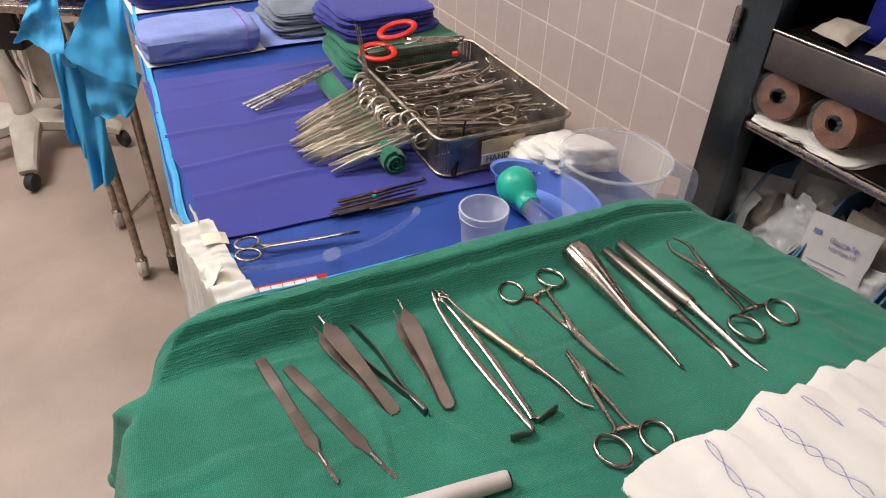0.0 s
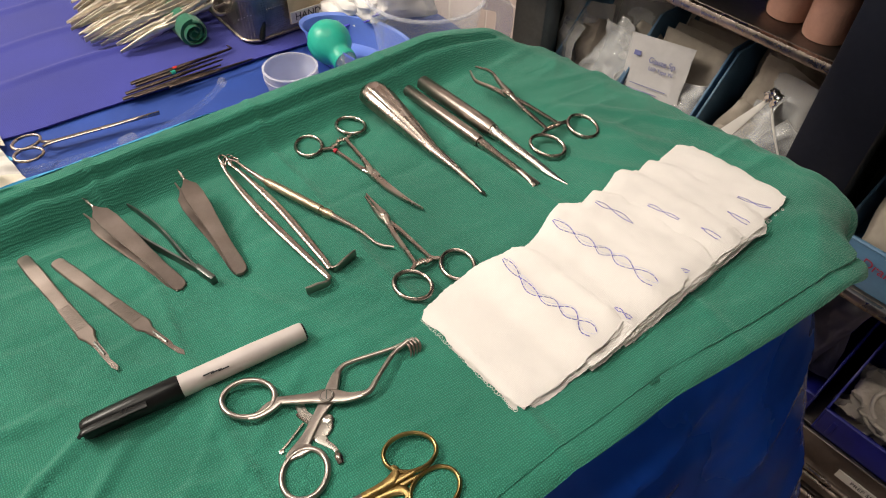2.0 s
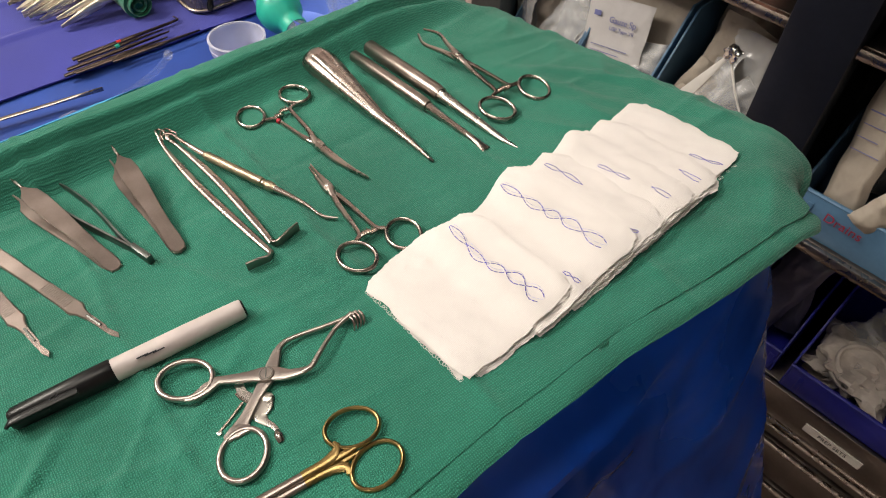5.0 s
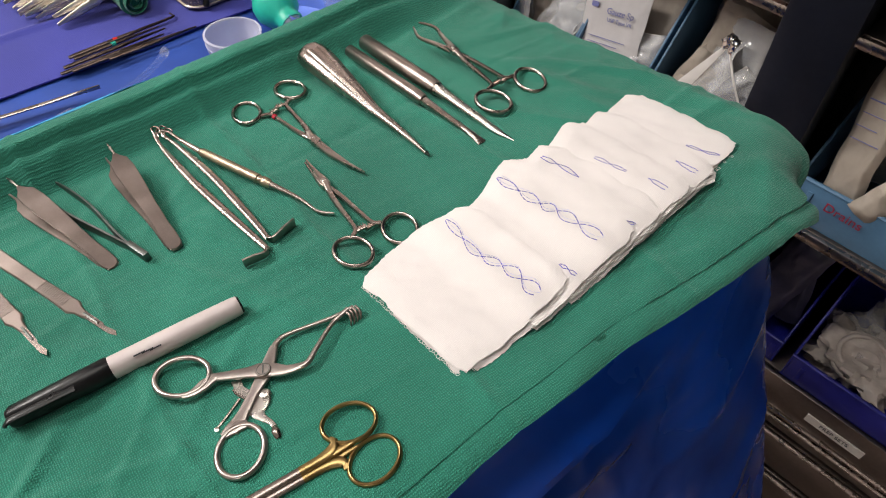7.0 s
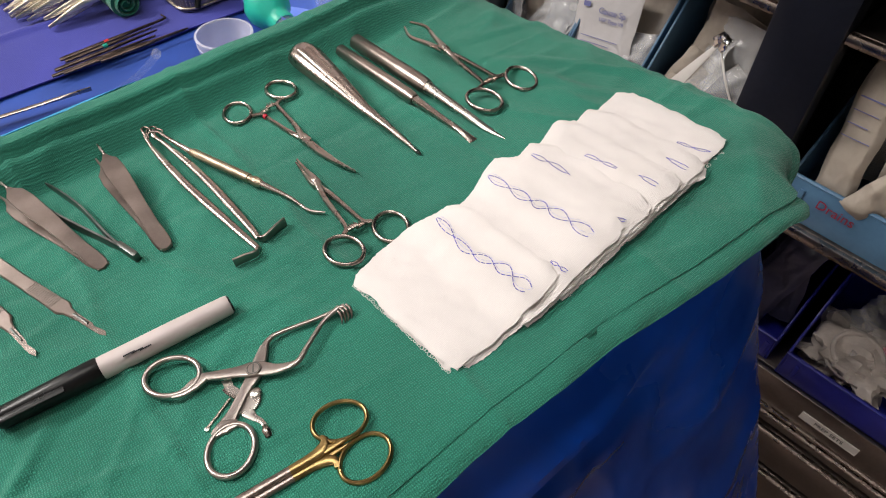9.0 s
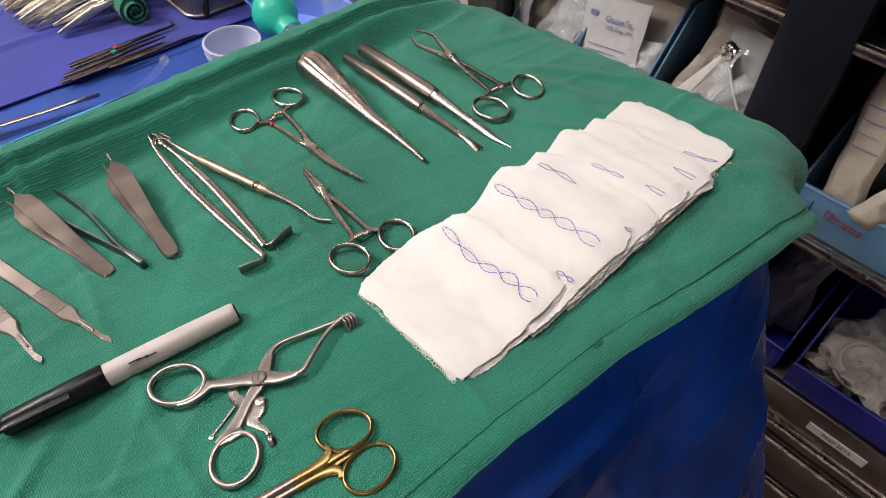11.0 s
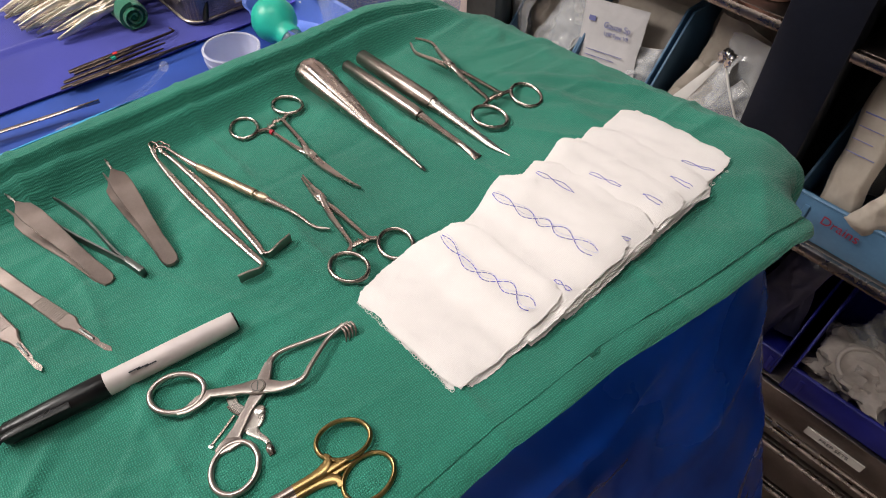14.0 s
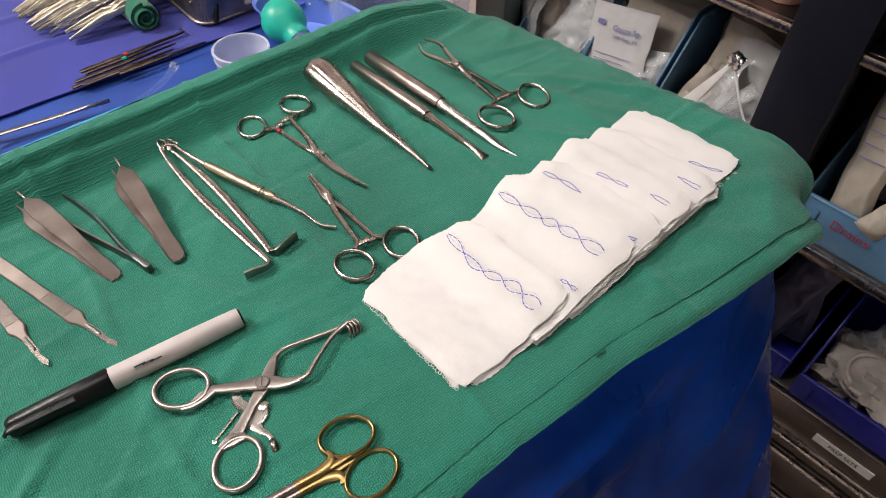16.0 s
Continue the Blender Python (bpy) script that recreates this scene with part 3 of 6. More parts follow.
# shelf above: rolls on pads
for k, (x, rz) in enumerate(((0.15, 6), (0.225, -5))):
    solid("white_pad", pillow(0.078, 0.115, 0.008, 3 + k, 0.12, 9), WHITE_PAPER, WALL @ pose(x, 0.048, Z2 + 0.0005, 0, 0, rz), "white folded pad under a bandage roll", "pad", "white pads")
roll(WALL @ pose(0.138, 0.0, Z2 + 0.040, -90, 0, 6), 0.029, 0.12, 0.011, FLESH, "bandage_roll", "orange elastic bandage roll in clear wrap", "bandage rolls")
roll(WALL @ pose(0.217, -0.002, Z2 + 0.040, -90, 0, -5), 0.029, 0.12, 0.011, FLESH, "bandage_roll", "orange elastic bandage roll in clear wrap", "bandage rolls")
bin_box(0.285, 0.075, 0.18, 0.062, Z2 + 0.0005, BIN_NAVY, "royal blue plastic bin on the shelf", 0.06, lip=0.8)
for k in range(2):
    roll(WALL @ pose(0.383 + 0.047 * k, 0.05 - 0.012 * k, Z2 + 0.0005, 0, 0, 40 * k), 0.022, 0.075, 0.006, PINK, "bandage_roll", "pink elastic bandage roll standing on end", "pink rolls")
# upper opening
bin_box(0.175, 0.22, 0.2, 0.11, 1.1, BIN_NAVY, "royal blue plastic bin with a paper label", 0.055, lip=0.9)
for k in range(3):
    part("label_bar", box(0, 0.02 - 0.006 * (k == 1), 0, 0.0008, 0, 0.009), INK_DARK, solid("bin_label", box(0, 0.026, 0, 0.0008, -0.002, 0.013), TAN, WALL @ pose(0.225 + 0.028 * k, 0.0515, 1.16), "tan paper label on a blue bin", "label", "bin labels"), "", pose(0.003, -0.0012, 0.001))
structure("upper_shelf", box(0.1125, 0.4625, 0.013, 0.36, 1.086, 1.0975), CAB_STEEL, WALL, "steel shelf in the upper opening")
for k, (x, ry) in enumerate(((0.17, 0), (0.24, 10))):
    packet(WALL @ pose(x, 0.01, 1.0995, -66, 0, ry), 0.044, 0.036, PAPER_OLD, "paper packet lying on the shelf edge", 55 + k, 0.004)

# second bay: bins of drains and tubing
drains = bin_box(0.541, 0.19, 0.25, 0.105, Z1B, BIN_BLUE, "pale blue bin with the red handwritten word Drains", 0.004, lip=0.51)
writing("handwriting", "Drains", 0.0155, INK_RED, drains, pose(0.058, -0.0045, 0.036, 90, 2, 0), "red marker handwriting")
bin_box(0.735, 0.2, 0.25, 0.105, Z1B, BIN_BLUE, "pale blue plastic storage bin", 0.004, lip=0.51)
for k, (x, y, z, w, h, ry, film) in enumerate(((0.583, 0.010, 0.035, 0.040, 0.150, -6, False), (0.618, 0.004, 0.040, 0.050, 0.060, 24, False), (0.648, 0.02, 0.035, 0.05, 0.09, -12, False),
                                               (0.66, 0.07, 0.03, 0.08, 0.14, 5, True), (0.600, 0.09, 0.03, 0.07, 0.15, -3, True), (0.70, 0.03, 0.04, 0.05, 0.10, 24, False))):
    packet(WALL @ pose(x, y, Z1B + z, -12, ry, 4 * k - 8), w, h, PAPER_OLD, "tan paper drain pouch in a bin", 71 + 2.3 * k, 0.007, film=film, lines=4 if k < 1 else 0, crumple=0.5 if k == 0 else 1.1)
bin_box(0.532, 0.092, 0.25, 0.10, Z3, BIN_NAVY, "royal blue open bin with pouches", 0.004, lip=0.42)
bin_box(0.640, 0.19, 0.25, 0.115, Z3, BIN_NAVY, "royal blue open bin of coiled tubing", -0.004, lip=0.38)
bin_box(0.834, 0.144, 0.25, 0.115, Z3, BIN_NAVY, "royal blue open bin", -0.004, lip=0.38)
for k, (x, y, z, w, h, ry, film) in enumerate(((0.565, 0.04, 0.02, 0.05, 0.15, 10, False), (0.600, 0.06, 0.02, 0.05, 0.13, -12, False))):
    packet(WALL @ pose(x, y, Z3 + z, -10, ry, 0), w, h, PURPLE_POUCH, "dark violet wrapped pouch in a navy bin", 91 + 3 * k, 0.006, film=film)
for k, (x, y, z, s) in enumerate(((0.700, 0.065, 0.004, 0.085), (0.738, 0.085, 0.006, 0.08), (0.715, 0.11, 0.020, 0.09), (0.770, 0.07, 0.004, 0.07))):
    crumple(WALL @ pose(x, y, Z3 + z, 12, 8 * k, 34 * k), s, s * 0.85, s * 0.55, (POUCH_PALE, FILM)[k == 2], "crumpled pale pouch of tubing in a bin", 5.5 + k, amount=0.75)
for k in range(2):
    solid("tubing_coil", oval(0, 0, 0.036 - 0.007 * k, 0.031 - 0.006 * k, 0, 0, 0.0030), POUCH_PALE, WALL @ pose(0.702, 0.05, Z3 + 0.046 + 0.006 * k, 24, 6, 0), "coil of pale tubing in a bin", "tubing", "tubing coils")
solid("vial_stopper", lathe([(0.0, 0), (0.012, 0), (0.012, 0.006), (0.004, 0.012), (0.0, 0.012)], 16), RED_DARK, WALL @ pose(0.730, 0.075, Z3 + 0.052, 40, 0, 0), "dark red stopper among coiled tubing", "stopper")


# ---- the instrument stand ----
A0, A1, B0, B1, RC = -0.029, 0.480, 0.230, 0.563, 0.05
STAND = TRAY @ pose(0, 0, 0, 0, 0, 26)


def edge_of(a, b, a0, a1, b0, b1, rc):
    """Nearest point on a rounded rectangle, the outward way there, and how far outside it lies."""
    ca, cb = min(max(a, a0 + rc), a1 - rc), min(max(b, b0 + rc), b1 - rc)
    da, db = a - ca, b - cb
    if abs(da) < 1e-9 and abs(db) < 1e-9:
        return a, b, 0, 0, -1.0
    l = math.hypot(da, db)
    return ca + da / l * rc, cb + db / l * rc, da / l, db / l, l - rc


def skew(p):
    """The tray's short end runs a little askew."""
    a, b, z = p
    f = min(max((a - A0) / (A1 - A0), 0), 1.1)
    return (a + 0.036 * f * f * (B1 - b) / (B1 - B0), b, z)


def soft(t):
    t = min(max(t, 0.0), 1.0)
    return t * t * (3 - 2 * t)


def rise(a, b):
    """The raised rim of the tray along its far side, under the towel; it dies away at the short ends."""
    s = min(max((A0 + 0.05 - a) / 0.05, 0), 1)
    return 0.026 * (0.35 + 0.65 * soft((A1 + 0.01 - a) / 0.1)) * soft((b - 0.528) / 0.029) + 0.003 * s * s


def towel_shape(u, v):
    a = A0 - 0.085 + u * (A1 - A0 + 0.085 + 0.026)
    low = B0 - 0.020 - 0.012 * min(1, max(0, (a - 0.30) / 0.12)) - 0.003 * min(1, max(0, (0.3 - a) / 0.1)) + 0.002 * wob(a, 0, 0, 11, 17)
    b = low + v * (B1 + 0.05 - low)
    out = min(a - (A0 - 0.085), A1 + 0.026 - a, b - low, B1 + 0.05 - b)
    corner = 0.078 if a < 0.1 and b > 0.4 else 0.065 if a > 0.3 and b < 0.35 else RC
    pa, pb, na, nb, d = edge_of(a, b, A0, A1, B0, B1, corner)
    crease = 0.0016 * wob(a, b, 0, 13, 1.0) + 0.0009 * wob(a, b, 0, 34, 2.0) + 0.0022 * max(0, wob(a + 0.3 * b, 0.35 * b, 0, 26, 6.0) - 0.12)
    # pressed folds of the towel
    for fold, amount in ((0.115, 0.0022), (0.235, 0.0020), (0.352, 0.0014)):
        crease += amount * math.exp(-((a - fold - 0.004 * wob(b, 0, 0, 20, fold)) / 0.0035) ** 2)
    crease += 0.003 * wob(a, b, 0, 17, 9.0) * min(1, max(0, (0.12 - a) / 0.1))
    for fold in (0.33, 0.452):
        crease -= 0.0011 * math.exp(-((b - fold - 0.004 * wob(a, 0, 0, 20, fold)) / 0.004) ** 2)
    # long soft wrinkles, loosest at the ends and along the far side
    loose = 0.35 + 0.65 * min(1, max(0, max((0.16 - a) / 0.14, (a - 0.38) / 0.08)))
    for turn, s1, s2, seed in ((0.5, 30, 6, 21.0), (-0.9, 26, 5, 33.0), (1.5, 34, 7, 47.0)):
        p, q = a * math.cos(turn) + b * math.sin(turn), b * math.cos(turn) - a * math.sin(turn)
        crease += 0.019 * loose * max(0, 0.22 - abs(wob(p * s1, q * s2, 0, 1, seed))) * max(0, 0.4 + wob(a, b, 0, 9, seed + 3))
    crest = b - B1 - 0.004 * wob(a, 0, 0, 9, 3)
    crease += 0.0032 * soft((crest + 0.012) / 0.004)
    groove = 0.0030 * math.exp(-((crest + 0.0135) / 0.0024) ** 2) + 0.0012 * math.exp(-((crest + 0.022) / 0.0022) ** 2) * max(0, wob(a, 0, 0, 8, 5) + 0.3)
    # slanting pulls towards the near hem
    for at, lean in ((0.300, 1.7), (0.345, 1.5), (0.10, 1.2)):
        q = a - at - lean * (b - B0)
        crease += 0.0012 * math.exp(-(q / 0.011) ** 2) * soft((B0 + 0.03 - b) / 0.04)
    soft_side = max(0.0, max(na, -nb))
    r = 0.013 + 0.029 * soft_side * soft_side
    if d <= 0:
        return (a, b, 0.0002 + max(min(crease, 0.0046), -0.0006) * 0.85 + rise(a, b) - groove)
    t = min(d / r, math.pi / 2)
    drop = r * (1 - math.cos(t)) + max(0, d - r * math.pi / 2)
    way = r * math.sin(t)
    ang = math.atan2(nb, na)
    ripple = (0.006 + 0.008 * max(0, -na)) * min(1, d / 0.05) * wob(pa, pb, 0, 14 + 8 * max(0, -na), 5) + 0.006 * min(1, d / 0.04) * math.sin(ang * 9) * (abs(na * nb) * 2)
    hem = 0.0016 * max(0, 1 - abs(out - 0.005) / 0.007) * (1 + 0.6 * wob(a + b, a - b, 0, 60, 3)) - 0.0032 * max(0, 1 - abs(out - 0.0105) / 0.0030)
    if na < -0.3 and nb > 0:
        # the bunched fold at the loose corner
        way += (0.017 * math.exp(-((nb - 0.40) / 0.07) ** 2) - 0.006 * math.exp(-((nb - 0.24) / 0.06) ** 2)) * min(1, d / 0.02)
    way += ripple + hem * (1 if d > 0.01 else 0) + (0.35 * max(0, drop - 0.015) if na < -0.3 else 0.12 * max(0, drop - 0.02))
    return (pa + na * way, pb + nb * way, rise(pa, pb) - drop + crease * 0.7 + 0.0006 + (hem if d < 0.01 else 0))


towel = solid("green_towel", sheet(380, 270, lambda u, v: skew(towel_shape(u, v)), 0.0012), TOWEL, STAND, "green woven cotton towel spread over the instrument stand", "towel")


def drape_shape(u, v):
    """The plastic cover that hangs from the tray's edge."""
    per = 2 * math.pi * u
    half_a, half_b = (A1 + 0.008 - A0) / 2, (B1 - B0) / 2
    ca, cb = (A1 + 0.008 + A0) / 2, (B0 + B1) / 2
    c, d = math.cos(per), math.sin(per)
    n = 3.2 if c < 0 and d > 0 else 8
    reach = ((abs(c) / half_a) ** n + (abs(d) / half_b) ** n) ** (-1 / n)
    drop = v * 0.62
    x, y = c * reach, d * reach
    fold = (0.003 * math.sin(per * 17 + 3 * wob(u * 6, v * 2, 0, 1, 4)) + 0.008 * wob(u * 16, v * 4, 0, 1, 2)) * min(1, drop * 4)
    if y < 0:
        # slack folds that run along the tray's edge and fan out towards the corner
        s = drop * (1 + 0.55 * (0.5 - x / (2 * half_a)))
        flat = soft((0.62 - x / half_a) / 0.5)
        y -= flat * 0.021 * math.exp(-((s - 0.060 - 0.012 * wob(u * 9, 0, 0, 1, 5)) / 0.015) ** 2) + flat * 0.008 * math.exp(-((s - 0.115 - 0.02 * wob(u * 7, 0, 0, 1, 8)) / 0.016) ** 2)
        y -= (0.016 * max(0, 0.2 - abs(wob(x * 9 + drop * 6, drop * 5 - x * 4, 0, 1, 12))) + 0.010 * max(0, 0.12 - abs(wob(x * 17, drop * 19 + x * 6, 0, 1, 31)))) * min(1, drop * 9)
    y += (-0.30 * drop if y < 0 else 0.02 * drop) + (fold if abs(y) > half_b * 0.8 else 0)
    x += fold if abs(x) > half_a * 0.8 else 0
    return (ca + x, cb + y, -0.006 - drop)


def cover_lip(u, v):
    """The light blue edge of the stand's cover, showing behind the towel's far fold."""
    a = 0.02 + 0.30 * u
    b = B1 + 0.006 + 0.012 * v + 0.003 * wob(a, 0, 0, 16, 4)
    return (a, b, rise(a, B1) + 0.0035 * math.sin(math.pi * min(1, u * 1.4)) + 0.002 * wob(a, v, 0, 22, 9) - 0.030 * v * v)


stand = thing("instrument_stand", STAND, "instrument stand with a steel tray under a dark blue plastic cover", "instrument stand")
part("cover", sheet(320, 110, lambda u, v: skew(drape_shape(u, v))), BLUE_FILM, stand, "dark blue plastic film cover, creased and shiny")
part("cover_lip", sheet(60, 8, lambda u, v: skew(cover_lip(u, v)), 0.0006), CYAN, stand, "light blue paper edge of the cover")
part("tray", box(A0 + 0.05, A1 - 0.004, B0 + 0.004, B1 - 0.045, -0.014, -0.0008, 0.004), STEEL, stand)
mid = ((A0 + A1) / 2, (B0 + B1) / 2)
part("post", tube([(*mid, -0.014), (*mid, -0.97)], 0.014), STEEL, stand)
part("foot", tube([(mid[0] - 0.1, mid[1], -0.975), (mid[0] + 0.15, mid[1], -0.975)], 0.018, 0.014), STEEL, stand)


# ---- instruments on the towel ----
def finger_ring(parent, cx, cy, a, b, turn, z, mat, r=0.0016):
    return part("finger_ring", oval(cx, cy, a, b, turn, z, r, r * 1.15), mat, parent)


def clamp(name, m, length, joint, spread, ring, label, jaw_bend=0.0, jaw_open=0.0, mat=STEEL, hook=0.0, fat=1.0, tape=False, ratchet=0.76, tight=1.0):
    """A ring-handled clamp lying flat: tip at the origin, rings at x = length."""
    c = thing(name, m, label, "clamp", "clamps")
    ra, rb = ring
    for s in (1, -1):
        z = 0.0034 + 0.0009 * s
        jaw = [(0.0, jaw_bend + s * (jaw_open + 0.0006), z), (joint * 0.3, jaw_bend * 0.45 + s * (jaw_open * 0.9 + 0.0011 * tight + hook), z), (joint * 0.65, jaw_bend * 0.08 + s * (0.0016 * tight + hook * 0.5), z), (joint, s * 0.0009, z)]
        x_ring, y_ring = length - ra * 0.2, -s * spread
        shank = [(joint, s * 0.0009, z), (joint + (length - joint) * 0.25, -s * (0.0010 + 0.10 * spread), z), (joint + (length - joint) * 0.55, -s * spread * 0.27, z), (joint + (length - joint) * 0.74, -s * spread * 0.36, z), (length - ra * 1.05, -s * (spread - rb * 0.62), z)]
        arm = part("arm", tube(curve(jaw, 8), [0.0007 * fat, 0.0012 * fat, 0.0017 * fat, 0.0026 * fat], [0.0009 * fat, 0.0014 * fat, 0.0018 * fat, 0.0021 * fat], 10, square=0.75), mat, c)
        part("shank", tube(curve(shank, 8), [0.0026 * fat, 0.0017 * fat, 0.0015 * fat, 0.0016 * fat], [0.0020 * fat, 0.0017 * fat, 0.0015 * fat, 0.0015 * fat], 10, square=0.8), mat, arm)
        part("finger_ring", oval(x_ring, y_ring, ra, rb, s * 14, z, 0.0014 * max(1, fat * 0.8), 0.0017 * max(1, fat * 0.8)), mat, arm)
        # the catch between the shanks
        x = joint + (length - joint) * ratchet
        part("catch", tube([(x, -s * spread * 0.42, z), (x + 0.001, s * spread * 0.04, z + 0.0006)], 0.0017, 0.0010, 8, square=0.5), mat, arm)
        for k in range(3):
            part("tooth", box(x - 0.0016, x + 0.003, s * spread * (-0.05 - 0.1 * k), s * spread * (-0.05 - 0.1 * k) + 0.0004, z + 0.001, z + 0.0021), mat, arm)
    part("box_lock", box(joint - 0.0045, joint + 0.0045, -0.0032, 0.0032, 0.0012, 0.0058, 0.0008), mat, c)
    part("screw", lathe([(0.0016, 0), (0.0016, 0.0004), (0.0011, 0.0007), (0, 0.0007)], 16), STEEL_BRIGHT, c, "", pose(joint, 0, 0.0057))
    if tape:
        x = length * 0.80
        part("tape_band", tube([(x, spread * 0.315, 0.0027), (x + 0.0030, spread * 0.325, 0.0027)], 0.0019, 0.0019, 10), RED_DARK, c, "band of red marking tape")
    return c


def fitted(tip, r1, r2):
    """Pose, length and half spread for a clamp from its tip and two ring centres."""
    mid_r = ((r1[0] + r2[0]) / 2, (r1[1] + r2[1]) / 2)
    return axis(tip, mid_r), math.dist(tip, mid_r), math.dist(r1, r2) / 2


m, l, s = fitted((0.0755, 0.491), (0.0045, 0.585), (0.0388, 0.6005))
clamp("curved_clamp", m, l, 0.050, s, (0.0128, 0.0098), "satin steel curved mosquito clamp with red tape, on the green towel", jaw_bend=-0.006, tape=True)
m, l, s = fitted((0.0435, 0.514), (0.0665, 0.4225), (0.0965, 0.4355))
clamp("needle_holder", m, l, 0.026, s, (0.0128, 0.0102), "satin steel needle holder partly under the gauze", jaw_bend=0.0010, fat=1.0, tight=0.5)
_, l, s = fitted((0.1450, 0.6420), (0.184, 0.539), (0.217, 0.561))
clamp("towel_clamp", axis((0.1450, 0.6420), (0.2005, 0.550), 0.013, -0.013), l, 0.042, s, (0.0135, 0.0106), "satin steel towel clamp with curved pincer jaws", jaw_open=0.0022, hook=0.0050)


def scalpel(m, label):
    o = thing("scalpel", m, label, "scalpel", "scalpels")
    out = [(0.0, 0.0006), (0.0006, 0.0028), (0.003, 0.0043), (0.02, 0.0047), (0.055, 0.0040), (0.078, 0.0042), (0.090, 0.0047), (0.0925, 0.0050), (0.0945, 0.0042), (0.0975, 0.0029), (0.103, 0.0021), (0.107, 0.0012)]
    part("handle", plate(out + [(x, -y) for x, y in out[::-1]], 0.0004, 0.0034, 0.0007), STEEL_MATT, o, "flat satin steel handle")
    for k in range(15):
        x = 0.063 + 0.00165 * k
        part("grip_ridge", box(x, x + 0.0009, -0.0039, 0.0039, 0.0032, 0.00365), STEEL_MATT, o)
    part("neck", tube(curve([(0.0965, 0, 0.0016), (0.101, 0.0002, 0.0016), (0.106, 0.0004, 0.0014)], 6), [0.0022, 0.0015, 0.0012], [0.0012, 0.001, 0.0006], 8), STEEL, o)
    blade = part("blade", plate([(0.1, -0.0016), (0.101, 0.0019), (0.117, 0.0018), (0.1195, 0.0009), (0.1275, 0.0021), (0.1308, 0.0002), (0.1265, -0.0013), (0.118, -0.0016)], 0.0027, 0.0032, 0.0), STEEL, o, "bright thin blade")
    part("slot_rib", tube([(0.1025, 0.0002, 0.0034), (0.115, 0.0003, 0.0034)], 0.0007, 0.0005, 8), STEEL_DARK, blade)
    return o


scalpel(axis((-0.1815, 0.499), (-0.1035, 0.3955)), "flat steel scalpel lying at the end of the row")
scalpel(axis((-0.159, 0.4915), (-0.067, 0.3985)), "flat steel scalpel with a ribbed grip beside another")


def tissue_forceps(m, length, label, mat=STEEL_MATT):
    """Thumb forceps on their side: two leaves joined at the butt, sprung open at the points."""
    o = thing("tissue_forceps", m, label, "forceps", "thumb forceps")
    half = [(0.0, 0.0005), (0.012, 0.0009), (0.017, 0.0026), (0.022, 0.0056), (0.034, 0.0066), (0.055, 0.0060), (0.08, 0.0047), (0.1, 0.0043), (0.113, 0.0048), (0.121, 0.0046), (0.1245, 0.0028), (0.1256, 0.0)]
    k = length / 0.1256
    for s in (0, 1):
        bm = plate([(x * k, y) for x, y in half] + [(x * k, -y) for x, y in half[-2::-1]], 0, 0.0011, 0.0003)
        bmesh.ops.subdivide_edges(bm, edges=[e for e in bm.edges if e.calc_length() > 0.008 and len(e.link_faces) == 2], cuts=2)
        for v in bm.verts:
            f = 1 - v.co.x / length
            bow = math.sin(min(1, max(0, f)) * math.pi) * 0.003
            v.co.z += 0.0004 + (0.0012 + 0.0068 * f ** 1.15 + bow if s else 0.0)
            v.co.y += (0.0012 if s else -0.0042) * f
        part("leaf", bm, mat, o)
    part("tip", tube([(0.013 * k, 0.0012, 0.0088), (0.0, 0.0012, 0.0090), (-0.003, 0.0012, 0.0086)], [0.0012, 0.0008, 0.0004]), STEEL, o)
    part("butt", box(length - 0.009, length - 0.001, -0.0038, 0.0038, 0.0006, 0.0026, 0.0005), mat, o)
    return o


tissue_forceps(axis((-0.1445, 0.5325), (-0.0740, 0.4510), 0.0075, -0.007), 0.1085, "satin steel toothed tissue forceps lying on the towel")
tissue_forceps(axis((-0.0838, 0.5500), (-0.0380, 0.4570), 0.0085, -0.008), 0.1045, "satin steel toothed tissue forceps, points leaning on the rim")
dark = thing("dark_forceps", axis((-0.058, 0.456), (-0.1255, 0.5325)), "dark steel thumb forceps on edge, sprung open", "forceps", "thumb forceps")
for s in (1, -1):
    part("arm", tube(curve([(0, 0, 0.0045), (0.02, s * 0.0012 + 0.001, 0.0045), (0.06, s * 0.0062, 0.0045), (0.09, s * 0.0072, 0.0042), (0.106, s * 0.0068, 0.004)], 8), [0.0011, 0.0011, 0.001, 0.0005], [0.0030, 0.0040, 0.0036, 0.0009], 8, square=0.6), STEEL_DARK, dark)
part("butt", box(-0.006, 0.012, -0.002, 0.002, 0.0012, 0.0078, 0.0008), STEEL_DARK, dark)


